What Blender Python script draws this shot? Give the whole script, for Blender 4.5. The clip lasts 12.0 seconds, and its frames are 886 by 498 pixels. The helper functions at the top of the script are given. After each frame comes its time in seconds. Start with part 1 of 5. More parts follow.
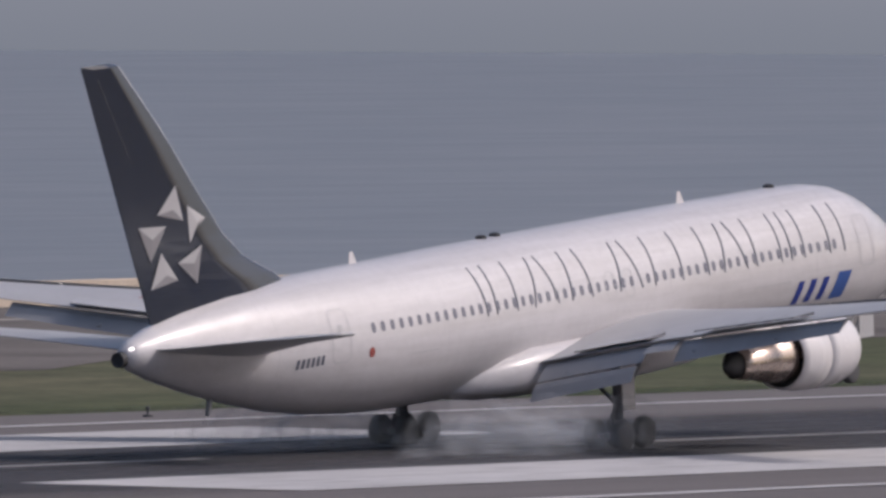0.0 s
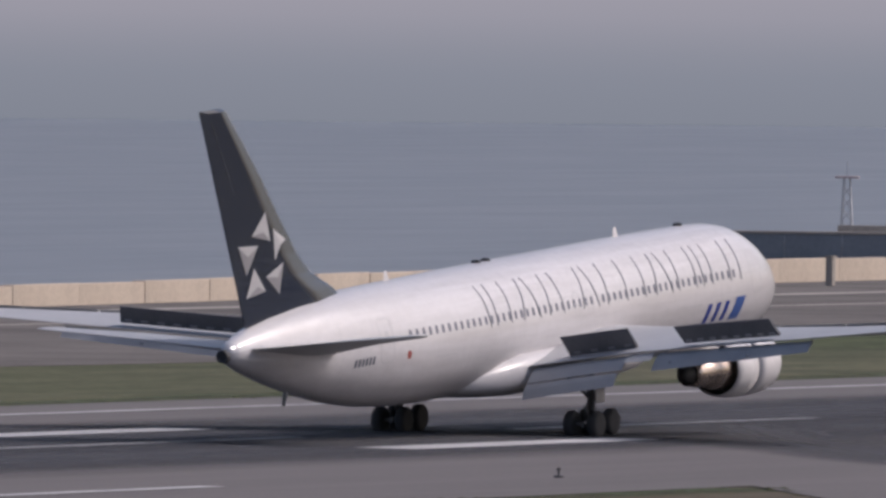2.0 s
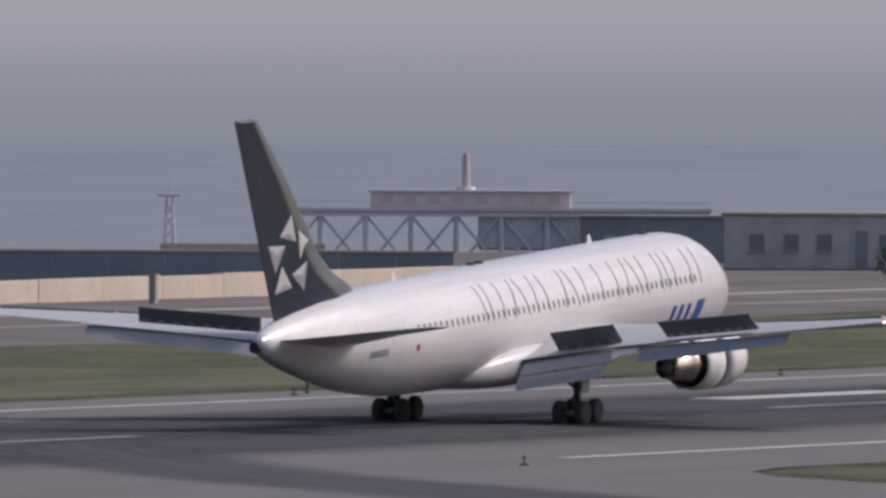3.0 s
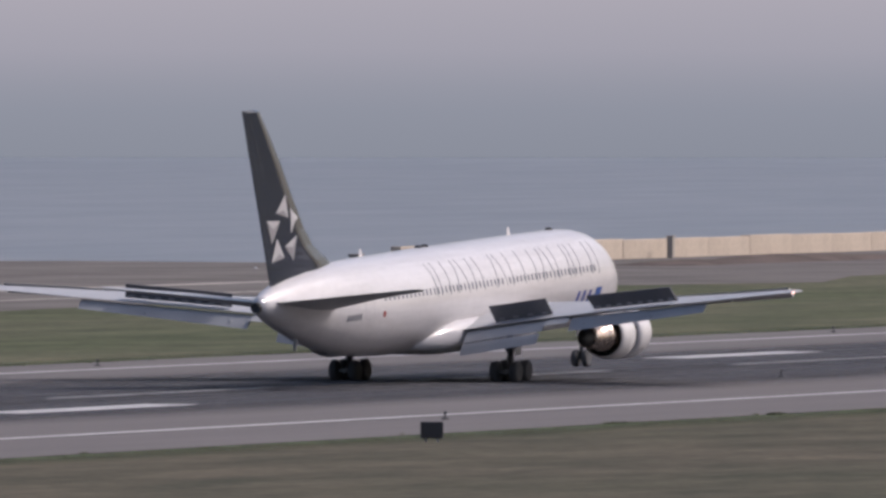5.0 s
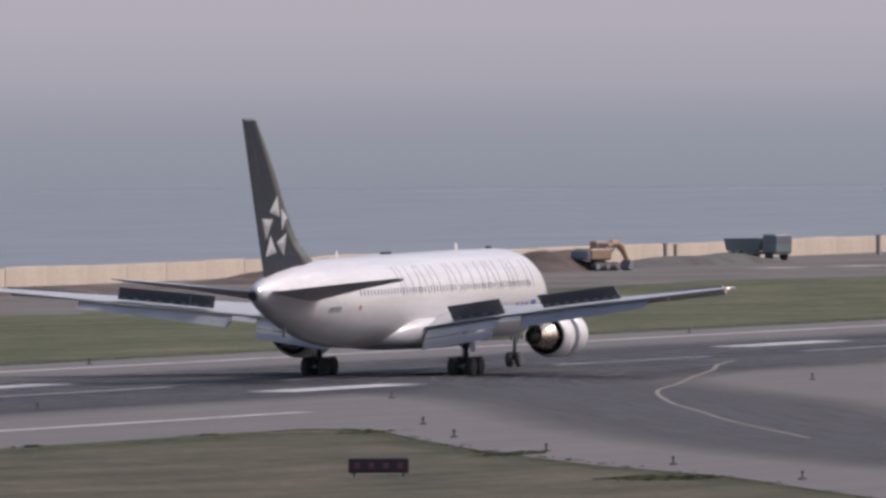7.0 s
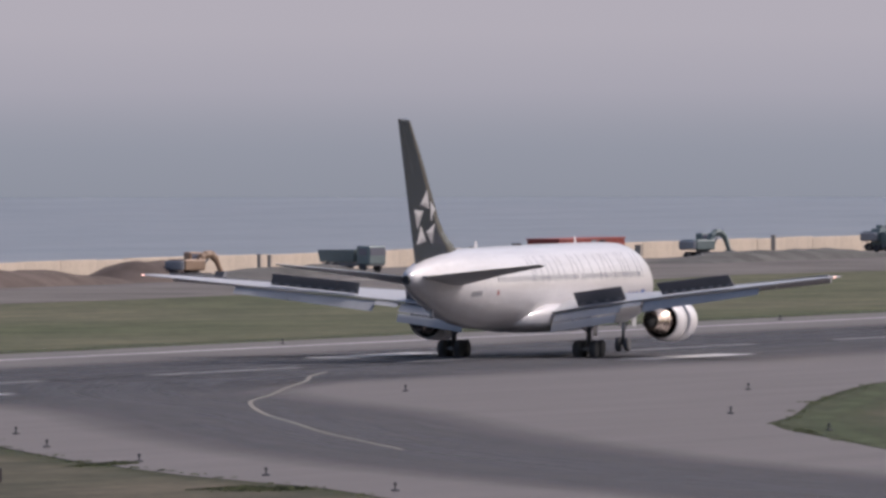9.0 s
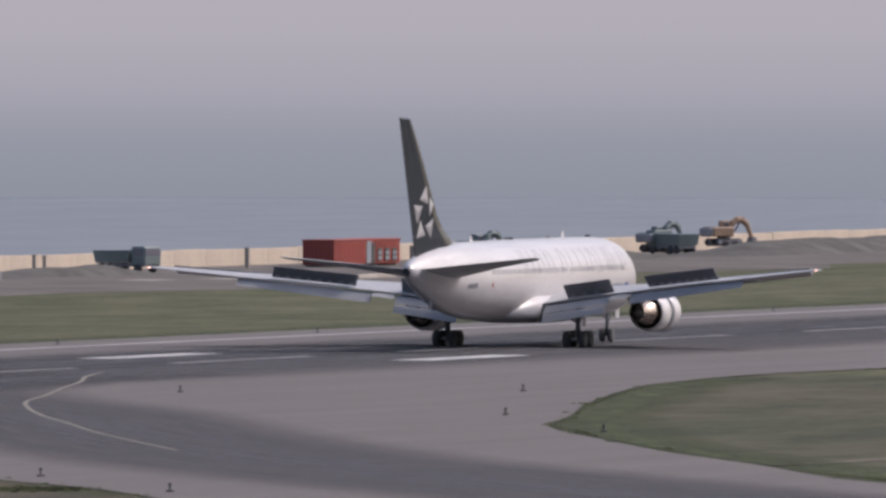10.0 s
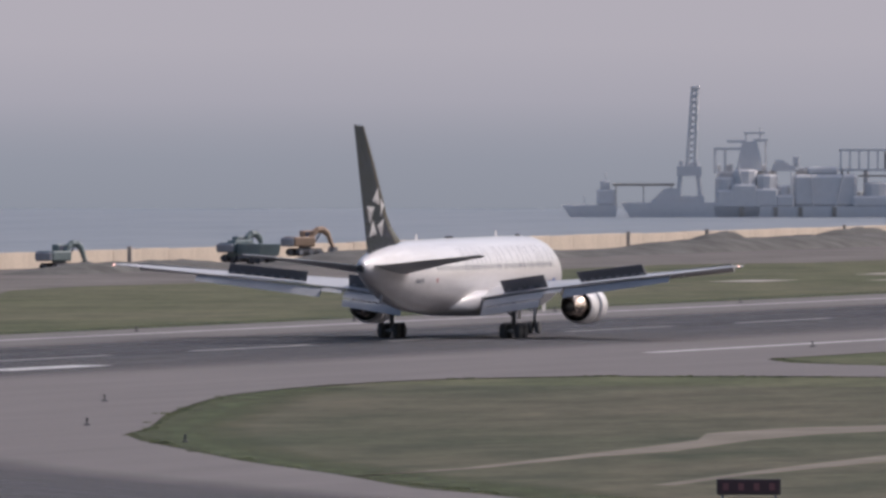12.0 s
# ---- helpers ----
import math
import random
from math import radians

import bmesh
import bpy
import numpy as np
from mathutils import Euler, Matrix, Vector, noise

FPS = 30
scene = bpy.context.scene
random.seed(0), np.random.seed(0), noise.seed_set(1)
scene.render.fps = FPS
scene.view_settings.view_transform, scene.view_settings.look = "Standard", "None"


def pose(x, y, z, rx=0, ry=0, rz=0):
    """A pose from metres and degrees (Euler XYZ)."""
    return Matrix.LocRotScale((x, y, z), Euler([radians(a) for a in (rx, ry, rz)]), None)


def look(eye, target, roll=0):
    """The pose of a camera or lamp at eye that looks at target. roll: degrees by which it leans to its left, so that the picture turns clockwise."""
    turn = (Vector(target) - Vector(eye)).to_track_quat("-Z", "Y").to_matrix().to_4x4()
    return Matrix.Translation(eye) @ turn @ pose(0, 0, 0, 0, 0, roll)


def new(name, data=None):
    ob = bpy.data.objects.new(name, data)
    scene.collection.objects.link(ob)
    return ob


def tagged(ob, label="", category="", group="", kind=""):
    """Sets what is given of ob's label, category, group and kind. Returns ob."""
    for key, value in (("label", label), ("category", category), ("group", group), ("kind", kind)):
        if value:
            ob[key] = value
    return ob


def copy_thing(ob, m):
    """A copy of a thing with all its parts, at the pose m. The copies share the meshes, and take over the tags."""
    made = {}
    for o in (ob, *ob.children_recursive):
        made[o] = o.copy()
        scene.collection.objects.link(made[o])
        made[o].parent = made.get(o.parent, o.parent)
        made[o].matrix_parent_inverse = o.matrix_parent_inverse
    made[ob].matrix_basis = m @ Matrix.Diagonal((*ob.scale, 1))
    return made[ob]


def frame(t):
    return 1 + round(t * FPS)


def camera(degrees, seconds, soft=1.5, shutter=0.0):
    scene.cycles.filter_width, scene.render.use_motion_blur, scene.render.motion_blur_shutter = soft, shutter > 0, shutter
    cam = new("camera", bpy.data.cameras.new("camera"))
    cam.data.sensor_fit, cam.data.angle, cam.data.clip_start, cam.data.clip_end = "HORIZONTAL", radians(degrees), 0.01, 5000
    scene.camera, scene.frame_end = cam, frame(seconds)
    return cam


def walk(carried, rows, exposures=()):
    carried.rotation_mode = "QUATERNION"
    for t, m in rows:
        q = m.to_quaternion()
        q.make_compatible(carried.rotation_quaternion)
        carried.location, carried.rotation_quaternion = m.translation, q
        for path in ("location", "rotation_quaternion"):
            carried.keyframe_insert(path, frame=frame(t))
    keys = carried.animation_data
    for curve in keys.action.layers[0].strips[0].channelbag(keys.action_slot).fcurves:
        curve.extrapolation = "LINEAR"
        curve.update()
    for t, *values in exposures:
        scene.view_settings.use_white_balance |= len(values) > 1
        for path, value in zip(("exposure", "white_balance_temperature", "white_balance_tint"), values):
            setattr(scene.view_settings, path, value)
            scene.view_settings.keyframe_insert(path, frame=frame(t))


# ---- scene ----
# the camera stands on a roof beside the runway and pans after the aircraft
# world: the runway heads along +y, the eye stands over the origin
EYE = (0.0, 0.0, 18.88)
LENS = 2.8635
CAMERA_ROWS = [  # seconds, tilt from level, turn to the left of the runway heading, roll
    (0, -1.045, 33.313, 0.32),
    (0.5, -0.985, 31.488, 0.45),
    (1, -0.919, 29.868, 0.48),
    (1.5, -0.856, 28.421, 0.58),
    (2, -0.818, 27.205, 0.59),
    (2.5, -0.776, 26.086, 0.39),
    (4.5, -0.707, 22.203, 0.06),
    (5, -0.705, 21.406, 0.02),
    (5.5, -0.680, 20.596, -0.09),
    (6, -0.638, 19.903, -0.16),
    (6.5, -0.615, 19.403, -0.29),
    (8.5, -0.593, 18.016, -0.13),
    (9, -0.577, 17.686, -0.05),
    (9.5, -0.580, 17.303, -0.02),
    (10, -0.574, 16.959, 0.05),
    (10.5, -0.565, 16.606, 0.09),
    (11, -0.553, 16.250, 0.08),
    (11.5, -0.565, 15.892, 0.07),
    (12, -0.541, 15.605, 0.01),
]
PLANE_ROWS = [  # seconds, metres beside the centre line, along the runway, nose up, rise of the body on its struts
    (0, -1.41, 537.80, 4.91, 0.37),
    (0.5, -0.44, 574.02, 4.28, 0.39),
    (1, 0.69, 610.08, 4.21, 0.24),
    (1.5, 1.37, 645.87, 4.48, 0.15),
    (2, 1.41, 681.34, 4.32, 0.17),
    (2.5, 0.59, 716.48, 4.08, 0.17),
    (4.5, -0.05, 857.30, 2.50, -0.05),
    (5, 0.03, 888.35, 2.25, -0.08),
    (5.5, 0.15, 918.31, 1.70, -0.08),
    (6, 0.17, 947.50, 0.93, -0.06),
    (6.5, 0.02, 976.20, 0.59, -0.05),
    (8.5, -0.21, 1086.31, 0.08, 0.02),
    (9, -0.21, 1112.12, 0.07, 0.03),
    (9.5, -0.25, 1137.33, 0.07, 0.03),
    (10, -0.31, 1161.90, 0.06, 0.03),
    (10.5, -0.36, 1185.87, 0.06, 0.03),
    (11, -0.42, 1209.35, 0.06, 0.03),
    (11.5, -0.50, 1232.33, 0.06, 0.03),
    (12, -0.72, 1254.80, 0.06, 0.03),
]
RUNWAY_X = -349.0          # centre line of the runway
SEA_Z = -3.0

cam = camera(LENS, 12.0, soft=3.0)
scene.cycles.transparent_max_bounces = 64   # for the layered smoke
walk(cam, [(t, pose(*EYE, 90 + tilt, 0, turn) @ pose(0, 0, 0, 0, 0, roll)) for t, tilt, turn, roll in CAMERA_ROWS],
     exposures=[(0, -0.16, 6150, 16), (2.5, 0.0, 6150, 16), (5.5, 0.16, 6200, 16), (9, 0.22, 6250, 16), (12, 0.22, 6250, 15)])

# ---- light ----
SUN_AZ = 50.0              # degrees from +y towards +x
SUN_EL = 44.0
world = bpy.data.worlds.new("world")
scene.world = world
world.use_nodes = True
wn, wl = world.node_tree.nodes, world.node_tree.links
sky = wn.new("ShaderNodeTexSky")
sky.sky_type = 'NISHITA'
sky.sun_disc = False
sky.sun_elevation = radians(SUN_EL)
sky.sun_rotation = radians(SUN_AZ)
sky.air_density, sky.dust_density, sky.ozone_density = 1.0, 5.0, 1.0
wl.new(sky.outputs[0], wn["Background"].inputs[0])
wn["Background"].inputs[1].default_value = 0.119
sun = new("sun", bpy.data.lights.new("sun", 'SUN'))
sun.data.energy = 1.68
sun.data.angle = radians(5.0)
sun.data.color = (1.0, 0.93, 0.86)
sun_dir = Vector((math.sin(radians(SUN_AZ)) * math.cos(radians(SUN_EL)),
                  math.cos(radians(SUN_AZ)) * math.cos(radians(SUN_EL)), math.sin(radians(SUN_EL))))
sun.matrix_world = look(sun_dir * 50, (0, 0, 0))


# ---- materials ----
class Mat:
    """A small builder of node materials."""

    def __init__(self, name, rough=0.6, metal=0.0, spec=0.5):
        self.m = bpy.data.materials.new(name)
        self.m.use_nodes = True
        self.n, self.l = self.m.node_tree.nodes, self.m.node_tree.links
        self.b = self.n["Principled BSDF"]
        self.b.inputs["Roughness"].default_value = rough
        self.b.inputs["Metallic"].default_value = metal
        self.b.inputs["Specular IOR Level"].default_value = spec
        self.co = self.n.new("ShaderNodeTexCoord").outputs["Object"]

    def coords(self, sx, sy, sz):
        k = self.n.new("ShaderNodeMapping")
        k.inputs["Scale"].default_value = (sx, sy, sz)
        self.l.new(self.co, k.inputs[0])
        return k.outputs[0]

    def noise(self, scale, detail=4, rough=0.55, vec=None):
        k = self.n.new("ShaderNodeTexNoise")
        k.inputs["Scale"].default_value = scale
        k.inputs["Detail"].default_value = detail
        k.inputs["Roughness"].default_value = rough
        self.l.new(vec or self.co, k.inputs["Vector"])
        return k.outputs[0]

    def ramp(self, fac, *stops):
        k = self.n.new("ShaderNodeValToRGB")
        e = k.color_ramp.elements
        while len(e) < len(stops):
            e.new(0.5)
        for el, (p, c) in zip(e, stops):
            el.position = p
            el.color = (*c, 1)
        self.l.new(fac, k.inputs[0])
        return k.outputs[0]

    def mix(self, a, b, fac, mode='MIX'):
        k = self.n.new("ShaderNodeMix")
        k.data_type, k.blend_type = 'RGBA', mode
        for sock, val in ((k.inputs[0], fac), (k.inputs[6], a), (k.inputs[7], b)):
            if hasattr(val, "links"):
                self.l.new(val, sock)
            else:
                sock.default_value = val if isinstance(val, float) else (*val, 1)
        return k.outputs[2]

    def color(self, sock):
        self.l.new(sock, self.b.inputs["Base Color"])
        return self

    def rough(self, sock, lo, hi):
        k = self.n.new("ShaderNodeMapRange")
        k.inputs[3].default_value, k.inputs[4].default_value = lo, hi
        self.l.new(sock, k.inputs[0])
        self.l.new(k.outputs[0], self.b.inputs["Roughness"])
        return self

    def bump(self, sock, strength, dist):
        k = self.n.new("ShaderNodeBump")
        k.inputs["Strength"].default_value = strength
        k.inputs["Distance"].default_value = dist
        self.l.new(sock, k.inputs["Height"])
        self.l.new(k.outputs[0], self.b.inputs["Normal"])
        return self


def plain(name, col, rough=0.5, metal=0.0, wear=0.15, scale=3.0, spec=0.5):
    """Paint, metal or concrete with grime at two scales."""
    m = Mat(name, rough, metal, spec)
    dark = tuple(c * (1 - wear) for c in col)
    big = m.ramp(m.noise(scale * 0.2, 3), (0.35, dark), (0.65, col))
    fine = m.ramp(m.noise(scale * 6, 4), (0.3, (1 - wear * 0.6,) * 3), (0.6, (1, 1, 1)))
    m.color(m.mix(big, fine, 1.0, 'MULTIPLY'))
    m.rough(m.noise(scale, 3), max(rough - 0.08, 0.03), min(rough + 0.1, 1))
    return m.m


def make_grass(name, base, dry):
    m = Mat(name, 0.95, spec=0.1)
    v = m.coords(1, 0.35, 1)
    patches = m.ramp(m.noise(0.03, 5, 0.6, v), (0.35, base), (0.65, dry))
    fine = m.ramp(m.noise(0.9, 6, 0.7), (0.25, (0.45, 0.45, 0.45)), (0.75, (1.15, 1.15, 1.1)))
    clumps = m.ramp(m.noise(0.16, 5, 0.7, v), (0.36, (0.62, 0.68, 0.66)), (0.64, (1.2, 1.15, 1.12)))
    m.color(m.mix(m.mix(patches, fine, 1.0, 'MULTIPLY'), clumps, 1.0, 'MULTIPLY'))
    return m.m


def make_tarmac(name, col):
    m = Mat(name, 0.85, spec=0.25)
    v = m.coords(1, 0.08, 1)
    lo = tuple(c * 0.82 for c in col)
    streak = m.ramp(m.noise(0.25, 5, 0.6, v), (0.3, lo), (0.7, col))
    grain = m.ramp(m.noise(5.0, 5, 0.7), (0.3, (0.85,) * 3), (0.7, (1.08,) * 3))
    m.color(m.mix(streak, grain, 1.0, 'MULTIPLY'))
    return m.m


def make_rubber_stain(name, col):
    """Tyre rubber on the asphalt: long streaks that thin out towards the belt's sides."""
    m = Mat(name, 0.8, spec=0.3)
    uv = m.n.new("ShaderNodeTexCoord").outputs["UV"]
    k = m.n.new("ShaderNodeMapping")
    k.inputs["Scale"].default_value = (22, 0.02, 1)
    m.l.new(uv, k.inputs[0])
    sep = m.n.new("ShaderNodeSeparateXYZ")
    m.l.new(uv, sep.inputs[0])
    across = m.ramp(sep.outputs[0], (0.0, (0, 0, 0)), (0.22, (0.8, 0.8, 0.8)), (0.5, (1, 1, 1)), (0.78, (0.8, 0.8, 0.8)), (1.0, (0, 0, 0)))
    streak = m.ramp(m.noise(1.0, 5, 0.65, k.outputs[0]), (0.3, (0.88,) * 3), (0.7, (0.56,) * 3))
    m.l.new(m.mix(across, streak, 1.0, 'MULTIPLY'), m.b.inputs["Alpha"])
    m.color(m.ramp(m.noise(4.0, 4, 0.7), (0.3, tuple(q * 0.85 for q in col)), (0.7, col)))
    return m.m


def make_line_paint(name, col, under):
    m = Mat(name, 0.75)
    v = m.coords(1, 0.15, 1)
    m.color(m.mix(m.ramp(m.noise(0.9, 6, 0.7, v), (0.25, under), (0.5, col)),
                  m.ramp(m.noise(0.15, 3), (0.3, (0.8,) * 3), (0.7, (1, 1, 1))), 1.0, 'MULTIPLY'))
    return m.m


def make_sea():
    m = Mat("sea_water", 0.42, spec=0.2)
    v = m.coords(0.05, 0.012, 1)
    w = m.noise(1.0, 6, 0.65, v)
    ripple = m.ramp(m.noise(1.0, 5, 0.7, m.coords(0.22, 0.035, 1)), (0.3, (0.86, 0.87, 0.88)), (0.7, (1.12, 1.11, 1.10)))
    m.color(m.mix(m.ramp(w, (0.3, (0.166, 0.186, 0.210)), (0.7, (0.228, 0.240, 0.262))), ripple, 1.0, 'MULTIPLY'))
    m.bump(m.noise(0.35, 4, 0.6, m.coords(1, 0.4, 1)), 0.35, 0.6)
    return m.m


def make_backdrop():
    """Glowing distance: sea haze painted in below, milky sky above."""
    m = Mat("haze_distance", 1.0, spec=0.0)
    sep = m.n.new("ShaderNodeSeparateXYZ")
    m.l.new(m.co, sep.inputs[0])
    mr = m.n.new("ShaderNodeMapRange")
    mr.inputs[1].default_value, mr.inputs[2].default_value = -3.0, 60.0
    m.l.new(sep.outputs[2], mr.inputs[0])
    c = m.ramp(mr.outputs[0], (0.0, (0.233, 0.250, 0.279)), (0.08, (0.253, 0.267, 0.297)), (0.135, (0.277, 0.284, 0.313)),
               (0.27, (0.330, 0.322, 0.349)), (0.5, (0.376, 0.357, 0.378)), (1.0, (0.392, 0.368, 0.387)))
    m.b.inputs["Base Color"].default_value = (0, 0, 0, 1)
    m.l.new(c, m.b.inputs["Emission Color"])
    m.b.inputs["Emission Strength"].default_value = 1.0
    return m.m


M = dict(
    grass=make_grass("mown_grass", (0.104, 0.119, 0.070), (0.160, 0.152, 0.106)),
    grass_near=make_grass("dry_grass", (0.098, 0.097, 0.070), (0.146, 0.124, 0.098)),
    grass_island=make_grass("island_grass", (0.092, 0.101, 0.070), (0.140, 0.128, 0.098)),
    tarmac=make_tarmac("asphalt", (0.168, 0.152, 0.150)),
    rubber_stain=make_rubber_stain("rubbered_asphalt", (0.078, 0.077, 0.086)),
    white_line=make_line_paint("white_line_paint", (0.55, 0.535, 0.535), (0.27, 0.26, 0.26)),
    worn_line=make_line_paint("worn_white_paint", (0.34, 0.33, 0.33), (0.16, 0.155, 0.16)),
    yellow_line=make_line_paint("yellow_line_paint", (0.25, 0.225, 0.185), (0.17, 0.158, 0.15)),
    dirt=plain("bare_earth", (0.190, 0.174, 0.164), 0.95, wear=0.35, scale=0.4, spec=0.1),
    bank=plain("grown_over_earth", (0.150, 0.145, 0.138), 0.95, wear=0.4, scale=1.2, spec=0.1),
    path=plain("trodden_gravel", (0.24, 0.215, 0.18), 0.95, wear=0.3, scale=0.6, spec=0.1),
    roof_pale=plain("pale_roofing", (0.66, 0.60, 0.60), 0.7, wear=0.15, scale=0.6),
    mound=plain("dug_earth", (0.155, 0.122, 0.108), 0.95, wear=0.4, scale=1.0, spec=0.1),
    wall=plain("cream_concrete", (0.60, 0.51, 0.42), 0.85, wear=0.22, scale=0.6, spec=0.2),
    pale=plain("pale_concrete", (0.42, 0.38, 0.34), 0.85, wear=0.25, scale=0.6),
    sea=make_sea(), backdrop=make_backdrop(),
    white=plain("white_paint", (0.70, 0.675, 0.68), 0.24, wear=0.05, scale=0.8),
    grey=plain("grey_paint", (0.46, 0.46, 0.475), 0.42, wear=0.10, scale=1.0),
    # darker grey that puts shade into the spoiler undersides
    spoiler_shade=plain("spoiler_shade_grey", (0.18, 0.18, 0.195), 0.6, wear=0.25, scale=1.5),
    black=plain("black_paint", (0.017, 0.024, 0.042), 0.16, wear=0.08, scale=1.0, spec=0.9),
    silver=plain("silver_paint", (0.46, 0.45, 0.455), 0.45, wear=0.05),
    silver_dark=plain("silver_shade_paint", (0.27, 0.26, 0.27), 0.5, wear=0.05),
    ink=plain("dark_grey_lettering", (0.085, 0.095, 0.13), 0.4, wear=0.03),
    window=plain("window_glass", (0.20, 0.20, 0.24), 0.15, wear=0.03),
    seam=plain("panel_seam", (0.52, 0.51, 0.52), 0.5, wear=0.05),
    blue=plain("blue_paint", (0.025, 0.05, 0.28), 0.35, wear=0.03),
    red=plain("red_paint", (0.36, 0.075, 0.06), 0.5, wear=0.2, scale=0.7),
    tyre=plain("tyre_rubber", (0.09, 0.089, 0.095), 0.85, wear=0.2),
    gear_metal=plain("gear_steel", (0.30, 0.30, 0.32), 0.4, 0.6, wear=0.2),
    hub=plain("wheel_hub", (0.22, 0.22, 0.23), 0.5, 0.4, wear=0.2),
    nozzle=plain("burnt_nozzle_metal", (0.50, 0.42, 0.37), 0.25, 1.0, wear=0.25, scale=2.0),
    dark=plain("dark_cavity", (0.045, 0.045, 0.048), 0.7, wear=0.1),
    yellow=plain("machine_yellow", (0.45, 0.30, 0.20), 0.55, wear=0.25, scale=1.0),
    green=plain("machine_green", (0.19, 0.24, 0.24), 0.55, wear=0.25, scale=1.0),
    steel=plain("weathered_steel", (0.36, 0.36, 0.38), 0.7, 0.2, wear=0.35, scale=0.8),
    slate=plain("slate_cladding", (0.24, 0.265, 0.30), 0.7, wear=0.2, scale=0.5),
    # red lightened towards grey, so the colour carries the haze
    hazed_red=plain("haze_pale_red_steel", (0.64, 0.52, 0.52), 0.7, wear=0.2, scale=0.8),
    hut_white=plain("hut_render", (0.48, 0.47, 0.47), 0.8, wear=0.15),
    leaf=plain("leaves", (0.10, 0.155, 0.13), 0.9, wear=0.4, scale=2.0),
    # base colour lightened to paint haze over the distant ships
    haze_steel=plain("haze_pale_ship_paint", (0.68, 0.665, 0.66), 0.95, wear=0.08, scale=0.2, spec=0.1),
)
def glow(name, col, strength):
    m = Mat(name)
    m.b.inputs["Emission Color"].default_value = (*col, 1)
    m.b.inputs["Emission Strength"].default_value = strength
    return m.m


def make_smoke():
    """Thin tyre smoke with ragged gaps."""
    m = Mat("tyre_smoke", 1.0, spec=0.0)
    m.b.inputs["Base Color"].default_value = (0.72, 0.75, 0.80, 1)
    m.l.new(m.ramp(m.noise(0.45, 4, 0.55), (0.34, (0.0, 0.0, 0.0)), (0.72, (0.085, 0.085, 0.085))), m.b.inputs["Alpha"])
    return m.m


M["smoke"] = make_smoke()
M["flap"] = plain("flap_grey_paint", (0.36, 0.365, 0.38), 0.5, wear=0.1)
M["sign_bar"] = plain("sign_bar", (0.24, 0.10, 0.11), 0.6)
def make_skin():
    """White gloss paint on the fuselage with faint streaks along the airflow."""
    m = Mat("fuselage_paint", 0.36)
    m.b.inputs["Coat Weight"].default_value = 0.5
    m.b.inputs["Coat Roughness"].default_value = 0.06
    streak = m.ramp(m.noise(1.0, 5, 0.65, m.coords(1.6, 0.10, 1.6)), (0.3, (0.535, 0.512, 0.518)), (0.62, (0.635, 0.612, 0.622)))
    fine = m.ramp(m.noise(2.2, 5, 0.7), (0.3, (0.93, 0.93, 0.93)), (0.6, (1, 1, 1)))
    m.color(m.mix(streak, fine, 1.0, 'MULTIPLY'))
    m.bump(m.noise(0.9, 2), 0.05, 0.02)
    return m.m


def make_fringe():
    """Greener grass that thins out to both sides of its strip."""
    m = Mat("green_fringe", 0.95, spec=0.1)
    uv = m.n.new("ShaderNodeTexCoord").outputs["UV"]
    sep = m.n.new("ShaderNodeSeparateXYZ")
    m.l.new(uv, sep.inputs[0])
    across = m.ramp(sep.outputs[0], (0.0, (0, 0, 0)), (0.45, (0.9, 0.9, 0.9)), (0.55, (0.9, 0.9, 0.9)), (1.0, (0, 0, 0)))
    m.l.new(m.mix(across, m.ramp(m.noise(0.35, 5, 0.65), (0.3, (0.2,) * 3), (0.6, (1, 1, 1))), 1.0, 'MULTIPLY'), m.b.inputs["Alpha"])
    m.color(m.ramp(m.noise(1.2, 5, 0.7), (0.3, (0.070, 0.088, 0.048)), (0.7, (0.105, 0.124, 0.072))))
    return m.m


M["skin"] = make_skin()
M["blue_bright"] = plain("bright_blue_paint", (0.05, 0.11, 0.34), 0.35, wear=0.03)
M["fringe"] = make_fringe()
# steel of masts and jetty, lightened in colour for haze
M["hazed_grey"] = plain("haze_pale_steel", (0.62, 0.63, 0.66), 0.7, wear=0.25, scale=0.8)
M["orange"] = plain("orange_marker", (0.75, 0.22, 0.05), 0.5)
M["sign_black"] = plain("sign_black", (0.05, 0.045, 0.05), 0.5)
M["sign_red"] = plain("sign_dull_red", (0.085, 0.045, 0.055), 0.5)


def make_blades():
    """Thin grass blades that let the light through."""
    m = Mat("grass_blades", 0.95, spec=0.1)
    c = m.ramp(m.noise(0.5, 4, 0.6), (0.3, (0.105, 0.122, 0.072)), (0.7, (0.150, 0.168, 0.100)))
    m.color(c)
    thin = m.n.new("ShaderNodeBsdfTranslucent")
    m.l.new(c, thin.inputs["Color"])
    both = m.n.new("ShaderNodeMixShader")
    both.inputs[0].default_value = 0.5
    m.l.new(m.b.outputs[0], both.inputs[1])
    m.l.new(thin.outputs[0], both.inputs[2])
    m.l.new(both.outputs[0], m.n["Material Output"].inputs["Surface"])
    return m.m


M["tuft"] = make_blades()
M["nav_white"] = glow("tail_light", (1.0, 0.92, 0.85), 2.5)
M["nav_red"] = glow("tip_light", (1.0, 0.5, 0.38), 2.5)


# ---- builders ----
def link(name, bm, mat, smooth=False, bevel=0.0):
    me = bpy.data.meshes.new(name)
    bmesh.ops.recalc_face_normals(bm, faces=bm.faces)
    if smooth:
        for fc in bm.faces:
            fc.smooth = True
    bm.to_mesh(me)
    bm.free()
    me.materials.append(mat)
    return new(name, me)


